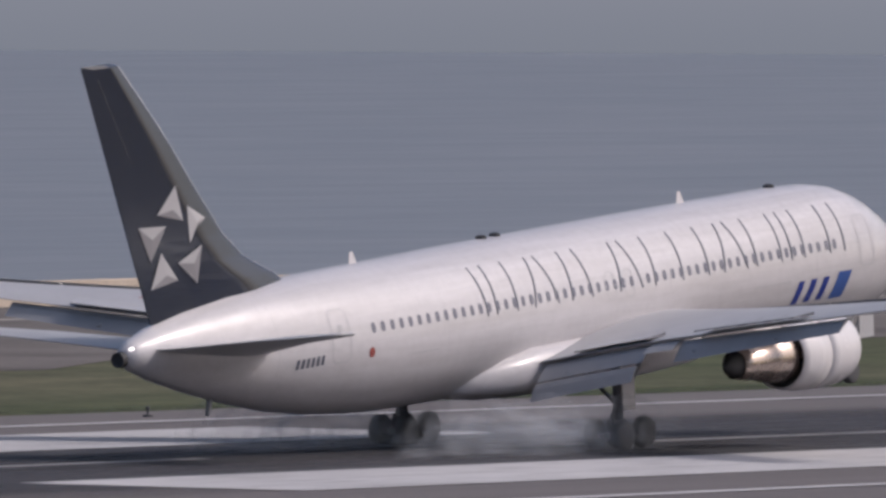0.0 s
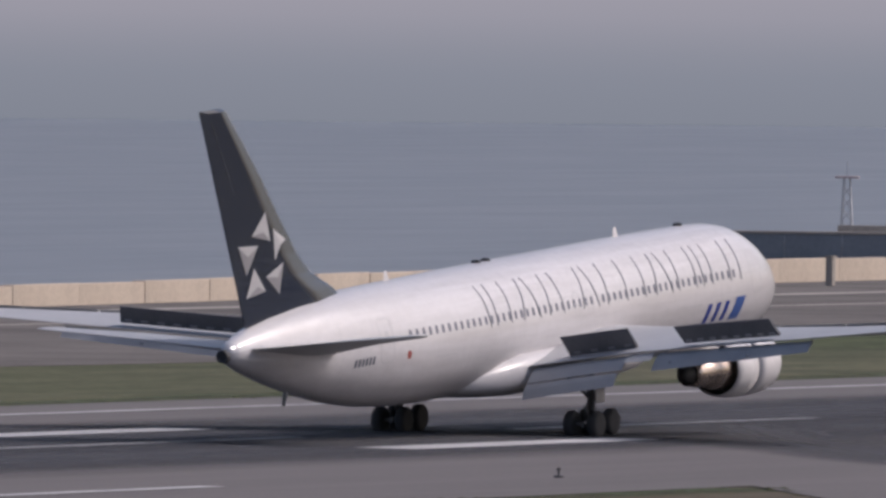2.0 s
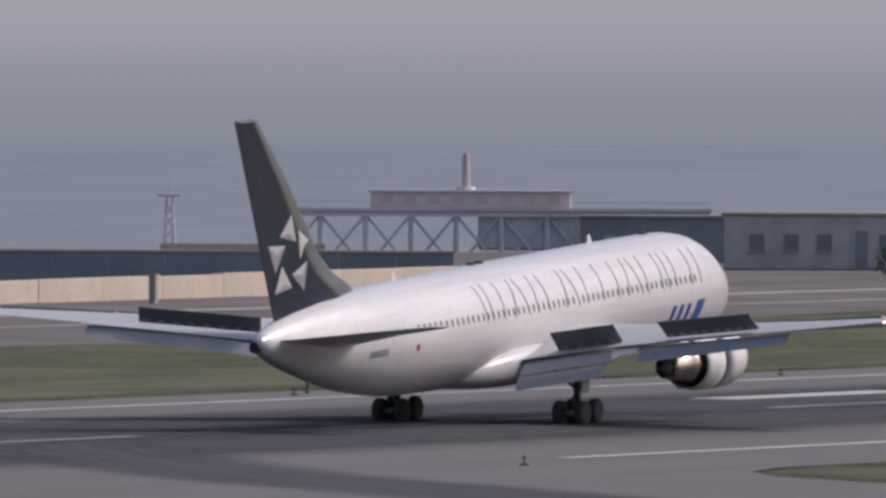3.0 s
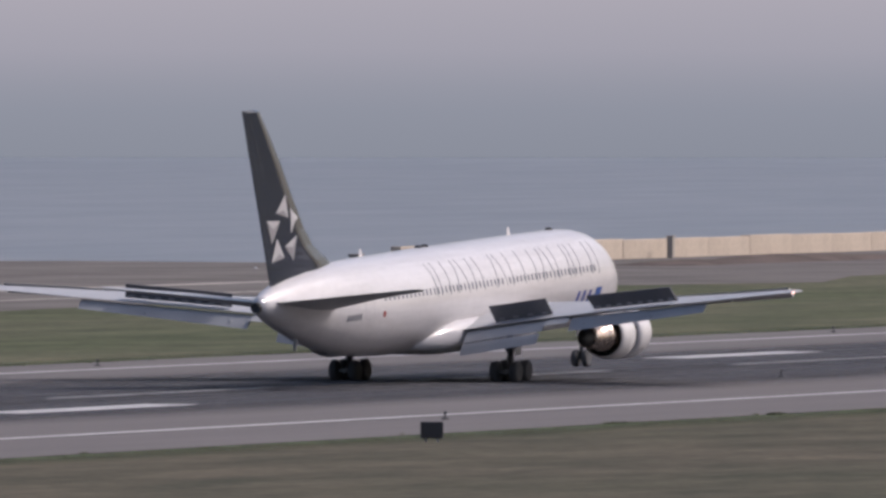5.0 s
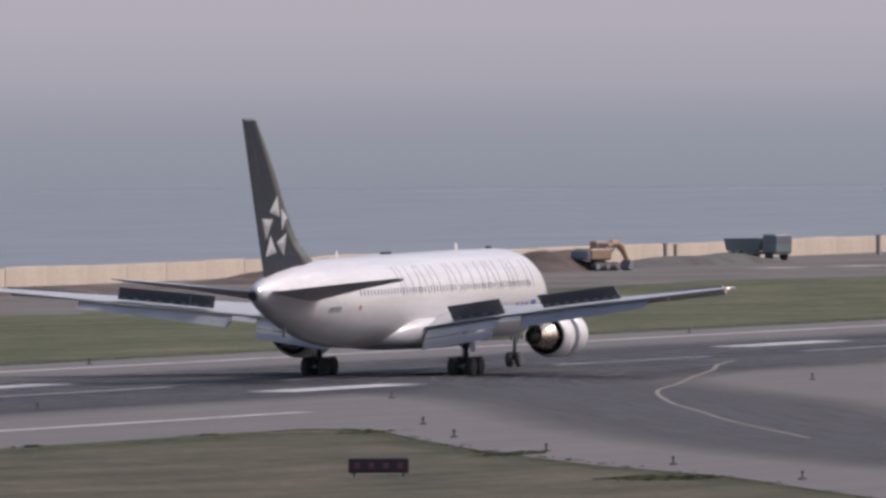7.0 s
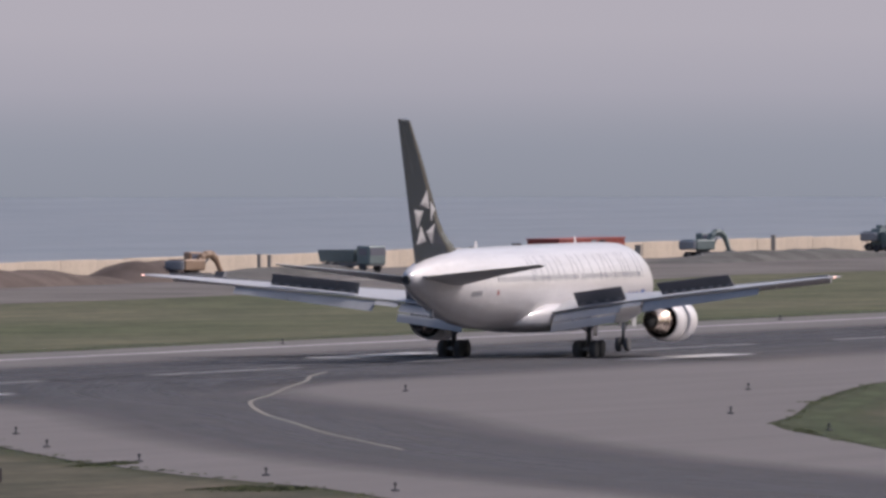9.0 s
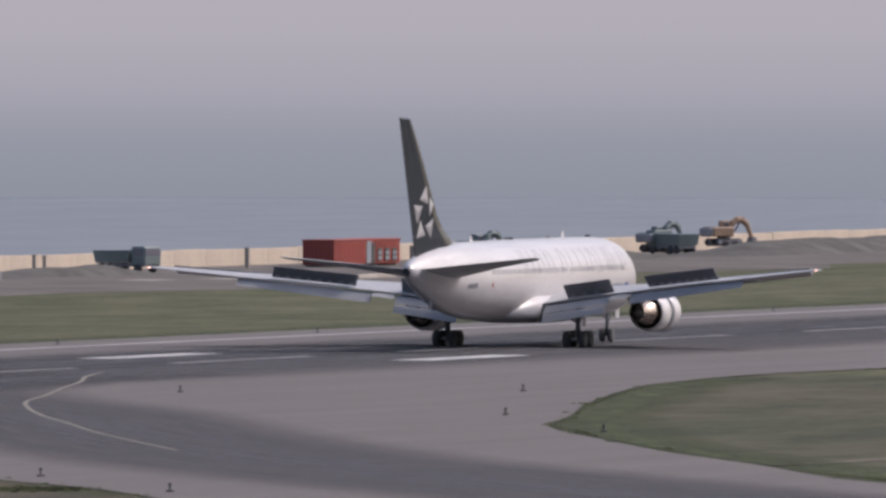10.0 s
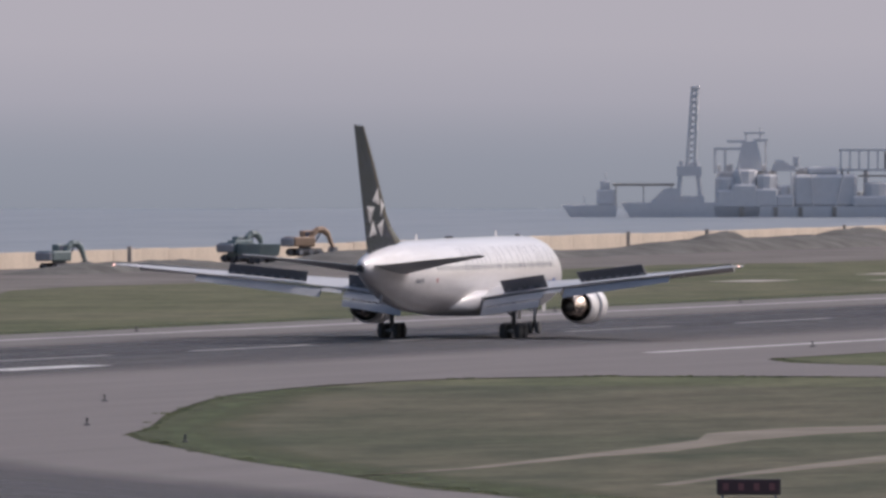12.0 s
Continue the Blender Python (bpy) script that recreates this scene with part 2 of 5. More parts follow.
def part(name, bm, mat, parent, label="", smooth=False):
    ob = link(name, bm, mat, smooth)
    ob.parent = parent
    return tagged(ob, label)


def empty(name, m, label, category, group="", kind=""):
    ob = new(name)
    ob.matrix_basis = m
    ob.empty_display_size = 0.5
    return tagged(ob, label, category, group, kind)


def box(bm, x0, x1, y0, y1, z0, z1, bevel=0.0):
    g = bmesh.ops.create_cube(bm, size=1)["verts"]
    for v in g:
        v.co = Vector(((x0 + x1) / 2 + v.co.x * (x1 - x0), (y0 + y1) / 2 + v.co.y * (y1 - y0), (z0 + z1) / 2 + v.co.z * (z1 - z0)))
    if bevel:
        es = list({e for v in g for e in v.link_edges})
        bmesh.ops.bevel(bm, geom=es, offset=bevel, segments=1, affect='EDGES', profile=0.5)
    return bm


def one_box(*a, bevel=0.0):
    return box(bmesh.new(), *a, bevel=bevel)


def rod(bm, a, b, r, r2=None, seg=10):
    a, b = Vector(a), Vector(b)
    d = b - a
    g = bmesh.ops.create_cone(bm, cap_ends=True, segments=seg, radius1=r, radius2=r if r2 is None else r2, depth=d.length)["verts"]
    m = Matrix.Translation((a + b) / 2) @ d.to_track_quat('Z', 'Y').to_matrix().to_4x4()
    bmesh.ops.transform(bm, matrix=m, verts=g)
    return bm


def lathe(bm, profile, centre, axis='y', seg=32, close=True):
    """Rings of (along, radius) round an axis through centre."""
    rings = []
    for al, r in profile:
        ring = []
        for k in range(seg):
            a = 2 * math.pi * k / seg
            c, s = math.cos(a) * r, math.sin(a) * r
            p = {'y': (c, al, s), 'x': (al, c, s), 'z': (c, s, al)}[axis]
            ring.append(bm.verts.new(Vector(centre) + Vector(p)))
        rings.append(ring)
    for r0, r1 in zip(rings, rings[1:]):
        for k in range(seg):
            bm.faces.new((r0[k], r0[(k + 1) % seg], r1[(k + 1) % seg], r1[k]))
    if close:
        bm.faces.new(rings[0])
        bm.faces.new(rings[-1])
    return bm


def sheet(name, pts, z, mat, label, category, kind="structure", thick=0.0):
    bm = bmesh.new()
    f = bm.faces.new([bm.verts.new((x, y, z)) for x, y in pts])
    if f.normal.z < 0 or f.calc_area() == 0:
        f.normal_flip()
    f.normal_update()
    bmesh.ops.triangulate(bm, faces=bm.faces)
    ob = link(name, bm, mat)
    return tagged(ob, label, category, kind=kind)


# ---- ground, runway and water ----
SHORE_X = -524.0


def build_ground():
    sheet("ground", [(SHORE_X, -3000), (3500, -3000), (3500, 4600), (SHORE_X, 4600)], 0.0, M["grass"],
          "mown airfield grass, green with dry brown patches", "ground")
    sheet("ground_island", [(-303.5, 960), (-285, 880), (-230, 768), (-150, 640), (-60, 600), (200, 600), (200, 1062), (-303.5, 1062)], 0.012, M["grass_island"],
          "green grass island between runway and taxiways", "ground")
    sheet("ground_near", [(-303.5, -500), (200, -500), (200, 600), (-60, 600), (-150, 640), (-230, 768), (-285, 880), (-303.5, 960)], 0.015, M["grass_near"],
          "dry olive grass verge between runway and taxiways", "ground")
    # bare earth along the sea wall, with an uneven edge
    rnd = random.Random(4)
    edge = []
    y = -400
    while y < 4000:
        middle = float(np.interp(y, (600, 700, 770, 820, 870, 1000, 1180), (-430, -430, -422, -434, -448, -458, -465)))
        edge.append((middle + rnd.uniform(-6, 6), y))
        y += rnd.uniform(18, 50)
    sheet("ground_earth", [(SHORE_X + 0.5, -400), *edge, (SHORE_X + 0.5, 4000)], 0.02, M["dirt"],
          "bare brown earth strip beside the sea wall", "ground")
    # tracks and pale strips on the earth strip
    for k, (x0, x1, y0, y1) in enumerate([(-500, -497, 700, 1290), (-481, -479.5, 600, 1240)]):
        sheet("service_road", [(x0, y0), (x1, y0), (x1, y1), (x0, y1)], 0.035, M["pale"],
              "pale gravel service track along the sea wall", "road")
    for x, y, w, l in ((-423, 1624, 5, 16), (-426, 1688, 4, 14), (-412, 1640, 4, 18), (-488, 1534, 4, 10), (-492, 1522, 4, 8)):
        sheet("concrete_pad", [(x - w / 2, y - l / 2), (x + w / 2, y - l / 2), (x + w / 2, y + l / 2), (x - w / 2, y + l / 2)], 0.04, M["pale"], "pale concrete pad let into the grass", "pad")
    # runway
    sheet("runway", [(-386, -500), (-303, -500), (-303, 4200), (-386, 4200)], 0.04, M["tarmac"],
          "grey asphalt runway with pale weathered shoulders", "runway")
    exit_a = [(-303.2, 858), (-298, 855), (-289, 835), (-277, 810), (-262, 782), (-248, 760), (-237, 738), (-215, 695), (-150, 575),
              (-60, 575), (-120, 665), (-180, 725), (-207, 764), (-222, 790), (-233, 816), (-246, 844), (-255, 866), (-265, 890), (-271, 907),
              (-274, 921), (-279, 940), (-285, 962), (-293, 995), (-299, 1022), (-302, 1045), (-303.2, 1062)]
    sheet("taxiway_1", exit_a, 0.05, M["tarmac"], "curved asphalt exit taxiway beside a grass island", "taxiway")
    exit_b = [(-303.2, 1066), (-302, 1082), (-296, 1096), (-285, 1098), (-277, 1097), (-150, 1085), (-100, 1085),
              (-100, 1132), (-200, 1134), (-288, 1140), (-297, 1150), (-302, 1163), (-303.2, 1172)]
    sheet("taxiway_2", exit_b, 0.05, M["tarmac"], "asphalt exit taxiway beyond the grass island", "taxiway")
    exit_c = [(-303.2, 616), (-296, 606), (-280, 584), (-255, 550), (-200, 480), (-120, 480), (-190, 570), (-250, 632), (-270, 649), (-283.4, 658), (-290.3, 662.7), (-297, 669), (-301, 675.5), (-303.2, 684)]
    sheet("taxiway_3", exit_c, 0.05, M["tarmac"], "asphalt exit taxiway between dry grass verges", "taxiway")
    for pts in ([(-232.6, 800), (-231.8, 800), (-230.7, 833), (-232.2, 860), (-231.8, 874), (-235.0, 902), (-235.4, 918), (-234.0, 928), (-234.0, 965), (-238.0, 965), (-238.6, 944),
                 (-241.6, 935), (-242.0, 919), (-238.0, 902), (-235.4, 877), (-234.0, 860), (-231.9, 835)],
                [(-213.4, 800), (-212.2, 800), (-214.4, 822), (-214.7, 835), (-215.5, 853), (-216.2, 880), (-220.6, 880), (-219.2, 868), (-217.6, 846), (-216.3, 830)]):
        sheet("footpath", pts, 0.03, M["path"], "narrow worn earth path across the grass island", "path")
    # rubber marks: two belts where the wheels run, and a curved one on the exit
    def band(cx, w, z, name, mat, label, cat):
        a, b = [], []
        for i, (x, y) in enumerate(cx):
            p = Vector(cx[max(i - 1, 0)])
            q = Vector(cx[min(i + 1, len(cx) - 1)])
            d = (q - p).normalized()
            a.append((x - d.y * w / 2, y + d.x * w / 2))
            b.append((x + d.y * w / 2, y - d.x * w / 2))
        bm = bmesh.new()
        va = [bm.verts.new((*p, z)) for p in a]
        vb = [bm.verts.new((*p, z)) for p in b]
        uv = bm.loops.layers.uv.new("uv")
        along = [0.0]
        for p, q in zip(cx, cx[1:]):
            along.append(along[-1] + math.hypot(q[0] - p[0], q[1] - p[1]))
        for i in range(len(a) - 1):
            f = bm.faces.new((va[i], vb[i], vb[i + 1], va[i + 1]))
            for loop, at in zip(f.loops, ((0, along[i]), (1, along[i]), (1, along[i + 1]), (0, along[i + 1]))):
                loop[uv].uv = at
        for f in bm.faces:
            f.normal_update()
            if f.normal.z < 0:
                f.normal_flip()
        return tagged(link(name, bm, mat), label, cat, kind="structure")

    def smooth_line(pts, n=8):
        out = []
        for k in range(len(pts) - 1):
            p0, p1, p2, p3 = (Vector(pts[max(0, min(len(pts) - 1, k + q))]) for q in (-1, 0, 1, 2))
            for s in range(n):
                u = s / n
                q = 0.5 * (2 * p1 + (p2 - p0) * u + (2 * p0 - 5 * p1 + 4 * p2 - p3) * u * u + (3 * p1 - p0 - 3 * p2 + p3) * u ** 3)
                out.append((q.x, q.y))
        return out + [tuple(pts[-1])]

    for pts, w in (([(-302, 500), (-302, 560), (-302, 612)], 8), ([(-302, 686), (-302, 780), (-301, 850)], 9), ([(-300, 675), (-289, 663), (-270, 650)], 6), ([(-296, 856), (-276, 812), (-247, 762), (-214, 698)], 10),
                   ([(-206, 768), (-232, 818), (-254, 868), (-272, 921), (-283, 964), (-297, 1022), (-301, 1050)], 8), ([(-388, 560), (-388, 1200), (-388, 2000)], 8)):
        band(smooth_line(pts), w, 0.03, "grass_fringe", M["fringe"], "greener grass fringe along the paving", "grass")
    for cx, w, y0, y1, z in ((-349, 44, 380, 3000, 0.055), (-357, 22, 400, 3000, 0.058), (-340.5, 18, 400, 1100, 0.058)):
        band([(cx, y) for y in range(y0, y1 + 1, 130)], w, z, "rubber_mark", M["rubber_stain"], "dark tyre rubber belt along the runway", "tyre mark")
    turn = smooth_line([(-343, 1015), (-335, 985), (-322, 956), (-305, 922), (-283, 870), (-259, 820), (-235, 778), (-205, 728), (-165, 660)])
    band(turn, 25, 0.062, "rubber_mark", M["rubber_stain"], "dark curved tyre marks leading onto the taxiway", "tyre mark")
    other = smooth_line([(-346, 702), (-335, 684), (-322, 666), (-312, 654), (-300, 642), (-284, 624), (-262, 596)])
    band(other, 12, 0.062, "rubber_mark", M["rubber_stain"], "dark curved tyre marks leading onto the taxiway", "tyre mark")
    guide = smooth_line([(-343, 1052), (-339.5, 1038), (-334, 1020), (-328, 998), (-322, 977), (-316, 955), (-305, 924), (-295, 899), (-285, 874), (-269, 837)])
    band(guide, 0.27, 0.075, "line_taxi", M["yellow_line"], "pale yellow taxi guide line curving off the runway", "line marking")
    # white paint
    def mark(x0, x1, y0, y1, label, paint="white_line"):
        sheet("line_white", [(x0, y0), (x1, y0), (x1, y1), (x0, y1)], 0.07, M[paint], label, "line marking")

    mark(-317.7, -316.6, -400, 598, "long white runway edge line")
    mark(-317.6, -316.5, 692, 898, "long white runway edge line")
    mark(-317.9, -316.6, 1189, 2600, "long white runway edge line")
    mark(-378.0, -376.9, -400, 2600, "long white runway edge line")
    for side in (-1, 1):
        cx = RUNWAY_X - 0.3
        a, b = sorted((cx + side * 10.2, cx + side * 21.8))
        mark(a, b, 490, 551, "broad white aiming point bar")
        for y0, n in ((653.5, 1), (803.5, 1), (953, 1), (1103, 1)):
            for k in range(n):
                a, b = sorted((cx + side * (9.3 + k * 4.5), cx + side * (12.2 + k * 4.5)))
                mark(a, b, y0, y0 + 23, "short white touchdown zone bar")
    y = 437
    while y < 2200:
        mark(RUNWAY_X - 1.2, RUNWAY_X - 0.3, y, y + 30, "white centre line dash worn by tyres", "worn_line")
        y += 50
    # water and distance
    sheet("water", [(-4700, -3000), (SHORE_X + 0.2, -3000), (SHORE_X + 0.2, 4650), (-4700, 4650)], SEA_Z, M["sea"],
          "calm blue-grey sea fading into haze", "sea")
    # glowing sheet of painted haze, rising from the far water
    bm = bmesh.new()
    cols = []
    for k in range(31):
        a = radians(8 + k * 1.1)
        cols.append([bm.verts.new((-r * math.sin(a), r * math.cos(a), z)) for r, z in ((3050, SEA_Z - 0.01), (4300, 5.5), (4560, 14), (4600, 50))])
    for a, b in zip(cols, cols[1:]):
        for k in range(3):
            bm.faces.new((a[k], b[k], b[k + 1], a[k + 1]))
    tagged(link("backdrop", bm, M["backdrop"]), "milky grey-mauve sky and far sea haze painted as a glow", "sky", kind="structure")


def build_headland():
    """A low point of land behind the wall's gap, with a stone edge."""
    bm = bmesh.new()
    pts = [(-524, 1120), (-548, 1128), (-585, 1175), (-606, 1235), (-612, 1290), (-596, 1330), (-560, 1345), (-524, 1338)]
    top = [bm.verts.new((x, y, -0.02)) for x, y in pts]
    low = [bm.verts.new((x - 4, y, -3.2)) for x, y in pts]
    bm.faces.new(top)
    for k in range(len(pts) - 1):
        bm.faces.new((top[k], top[k + 1], low[k + 1], low[k]))
    tagged(link("ground_headland", bm, M["dirt"]), "low earth headland reaching into the sea", "ground", kind="structure")


def build_sea_wall():
    def line_x(y):
        return float(np.interp(y, (600, 750, 880, 960, 1020, 1100, 2700), (-492, -498, -503, -510, -519, -521.5, -521.5)))
    wall = empty("wall_sea", pose(0, 0, 0), "long cream concrete sea wall of even segments", "sea wall", kind="structure")
    rnd = random.Random(7)
    first = part("segment", one_box(-0.45, 0.45, 0.004, 9.996, -0.1, 1.65, bevel=0.03), M["wall"], wall)
    y = 500.0
    while y < 2600:
        if not 1126 < y < 1314:
            ob = first
            if y > 500:
                ob = first.copy()
                scene.collection.objects.link(ob)
            tall = float(np.interp(y, (900, 1100), (1.25, 1.65))) / 1.65
            turn = math.degrees(math.atan2(line_x(y) - line_x(y + 10), 10))
            ob.matrix_basis = pose(line_x(y) + rnd.uniform(-0.04, 0.04), y, rnd.uniform(-0.06, 0.05), 0, 0, turn) @ Matrix.Diagonal((1, 1, tall, 1))
        y += 10
    rock = bmesh.new()
    for k in range(500):
        p = Vector((rnd.uniform(-529, -522.5), rnd.uniform(500, 2600), rnd.uniform(-3.0, -0.9)))
        g = bmesh.ops.create_icosphere(rock, subdivisions=1, radius=rnd.uniform(0.6, 1.2), matrix=Matrix.Translation(p))
    tagged(link("rock_armour", rock, M["steel"]), "grey boulders along the foot of the sea wall", "rocks", kind="stuff")


build_ground()
build_headland()
build_sea_wall()


# ---- the aircraft: local x right, y forward, z up, over the main wheels ----
# stations: y, centre z, half width, half height
HULL = [(-24.75, 5.46, 0.22, 0.28), (-24.2, 5.45, 0.48, 0.54), (-23.0, 5.38, 0.80, 0.94), (-21.0, 5.26, 1.20, 1.43), (-18.5, 5.09, 1.62, 1.92),
        (-16.0, 4.90, 1.95, 2.28), (-13.5, 4.76, 2.20, 2.52), (-11.0, 4.66, 2.38, 2.65), (-8.0, 4.61, 2.49, 2.71), (-5.0, 4.62, 2.515, 2.74),
        (0, 4.64, 2.515, 2.75), (6, 4.65, 2.515, 2.75), (12, 4.65, 2.515, 2.75), (18, 4.64, 2.515, 2.74), (20.0, 4.61, 2.50, 2.71), (21.3, 4.54, 2.42, 2.61),
        (22.3, 4.46, 2.24, 2.40), (23.1, 4.37, 2.02, 2.16), (24.1, 4.25, 1.68, 1.78), (24.9, 4.14, 1.32, 1.38), (25.6, 4.04, 0.92, 0.96), (26.1, 3.98, 0.55, 0.56), (26.4, 3.95, 0.08, 0.08)]


def hull_at(y):
    ys = [s[0] for s in HULL]
    return tuple(float(np.interp(y, ys, [s[k] for s in HULL])) for k in (1, 2, 3))


def side(y, z, out=0.012):
    """Point of the right-hand skin at that station and height."""
    c, w, h = hull_at(y)
    q = max(-0.999, min(0.999, (z - c) / h))
    return Vector((w * math.sqrt(1 - q * q) + out, y, z))


def skin_patch(bm, pts, out=0.012):
    if len(pts) != 4:
        bm.faces.new([bm.verts.new(side(y, z, out)) for y, z in pts])
        return
    p = [Vector(q) for q in pts]
    rows = []
    for k in range(9):
        u, v = p[0].lerp(p[3], k / 8), p[1].lerp(p[2], k / 8)
        rows.append((bm.verts.new(side(u.x, u.y, out)), bm.verts.new(side(v.x, v.y, out))))
    for (a, b), (m, n) in zip(rows, rows[1:]):
        bm.faces.new((a, b, n, m))


def skin_stroke(bm, line, w, out=0.014):
    """A painted stroke of width w along a line of (y, z)."""
    fine = []
    for (a, b), (c, d) in zip(line, line[1:]):
        n = max(1, int(math.hypot(c - a, d - b) / 0.25))
        fine += [(a + (c - a) * k / n, b + (d - b) * k / n) for k in range(n)]
    fine.append(line[-1])
    rows = []
    for i, p in enumerate(fine):
        a, b = Vector(fine[max(i - 1, 0)]), Vector(fine[min(i + 1, len(fine) - 1)])
        d = (b - a).normalized() * (w / 2)
        rows.append((bm.verts.new(side(p[0] - d.y, p[1] + d.x, out)), bm.verts.new(side(p[0] + d.y, p[1] - d.x, out))))
    for (a, b), (c, d) in zip(rows, rows[1:]):
        bm.faces.new((a, b, d, c))


def loft(bm, rings, caps=True):
    vs = [[bm.verts.new(p) for p in r] for r in rings]
    n = len(vs[0])
    for r0, r1 in zip(vs, vs[1:]):
        for k in range(n):
            bm.faces.new((r0[k], r0[(k + 1) % n], r1[(k + 1) % n], r1[k]))
    if caps:
        bm.faces.new(vs[0])
        bm.faces.new(vs[-1])
    return bm


def foil(le, te, z, thick, x, vertical=False, n=9):
    """Airfoil ring at span x between chord ends le and te (y), centre z."""
    up, lo = [], []
    for k in range(n + 1):
        u = (1 - math.cos(math.pi * k / n)) / 2
        t = thick * (2.969 * math.sqrt(u) - 1.26 * u - 3.516 * u * u + 2.843 * u ** 3 - 1.015 * u ** 4) / 1.0
        y = le + (te - le) * u
        up.append((y, t))
        lo.append((y, -t))
    ring = up + lo[-2:0:-1]
    if vertical:
        return [(t, y, z) for y, t in ring]
    return [(x, y, z + t) for y, t in ring]


# wing plan: span x, leading y, trailing y, z, half thickness factor
WING = [(1.6, 9.0, -2.2, 2.85, 0.62), (2.6, 8.3, -2.2, 2.95, 0.58), (5.2, 6.55, -2.2, 3.33, 0.45), (8.3, 4.45, -2.4, 3.74, 0.33),
        (13, 1.3, -4.0, 4.26, 0.24), (18, -2.0, -5.7, 4.80, 0.17), (22, -4.6, -7.0, 5.24, 0.12), (23.4, -5.7, -7.4, 5.39, 0.08), (23.8, -6.4, -7.5, 5.43, 0.04)]


def wing_at(x):
    xs = [w[0] for w in WING]
    return tuple(float(np.interp(x, xs, [w[k] for w in WING])) for k in (1, 2, 3, 4))


def set_angle(x):
    """Rise per metre of chord: the root sits nose up, the tip level."""
    return float(np.interp(x, (1.6, 8, 24), (0.062, 0.045, 0.012)))


def flap_mesh(x0, x1, chords, droop, gap, drop=0.12):
    """A slotted flap hung behind and under the trailing edge, its chord tapering outwards."""
    bm = bmesh.new()
    rings = []
    c, s = math.cos(radians(droop)), math.sin(radians(droop))
    for x in np.linspace(x0, x1, 5):
        le, te, z, th = wing_at(abs(x))
        chord = float(np.interp(abs(x), sorted((abs(x0), abs(x1))), chords))
        ring = []
        for y, t in [(0, 0), (-0.12 * chord, 0.09 * chord), (-0.4 * chord, 0.10 * chord), (-chord, 0.0), (-0.4 * chord, -0.02 * chord), (-0.1 * chord, -0.06 * chord)]:
            ring.append((x, te + gap + y * c - t * s, z - drop + y * s + t * c))
        rings.append(ring)
    return loft(bm, rings)


def build_wheel(parent, x, y, r, w):
    bm = lathe(bmesh.new(), [(-w / 2, r * 0.55), (-w / 2, r * 0.86), (-w * 0.36, r * 0.97), (-w * 0.15, r), (w * 0.15, r), (w * 0.36, r * 0.97), (w / 2, r * 0.86), (w / 2, r * 0.55)],
               (x, y, r), 'x', 28)
    wheel = part("wheel", bm, M["tyre"], parent, "worn black tyre", True)
    part("hub", lathe(bmesh.new(), [(-w * 0.46, r * 0.15), (-w * 0.40, r * 0.5), (-w * 0.3, r * 0.56), (w * 0.3, r * 0.56), (w * 0.40, r * 0.5), (w * 0.46, r * 0.15)], (x, y, r), 'x', 20),
         M["hub"], wheel, "grey metal wheel hub")
    return wheel


def build_main_gear(plane, sx):
    x = 4.65 * sx
    bm = rod(bmesh.new(), (x, 0, 1.0), (x, -0.1, 3.3), 0.17, seg=14)
    rod(bm, (x, 0, 0.62), (x, 0, 1.2), 0.12)
    rod(bm, (x, 0, 1.6), (x - 1.6 * sx, 0.1, 2.9), 0.08)
    rod(bm, (x, 0, 1.3), (x, 1.5, 3.0), 0.08)
    rod(bm, (x, -0.18, 0.8), (x, -0.5, 1.25), 0.05)
    rod(bm, (x, -0.5, 1.25), (x, -0.18, 1.7), 0.05)
    gear = part("main_gear", bm, M["gear_metal"], plane, "steel main landing gear strut with braces", True)
    b = rod(bmesh.new(), (x, -0.9, 0.585), (x, 0.9, 0.585), 0.12)
    for y in (-0.71, 0.71):
        rod(b, (x - 0.6, y, 0.585), (x + 0.6, y, 0.585), 0.07)
    part("bogie_beam", b, M["gear_metal"], gear)
    for y in (-0.71, 0.71):
        for dx in (-0.57, 0.57):
            build_wheel(gear, x + dx, y, 0.585, 0.43)
    d = one_box(-0.03, 0.03, -0.38, 0.45, 1.45, 2.95, bevel=0.02)
    bmesh.ops.translate(d, verts=d.verts, vec=(x + 0.42 * sx, 0, 0))
    part("gear_door", d, M["white"], gear, "white gear door")
    return gear


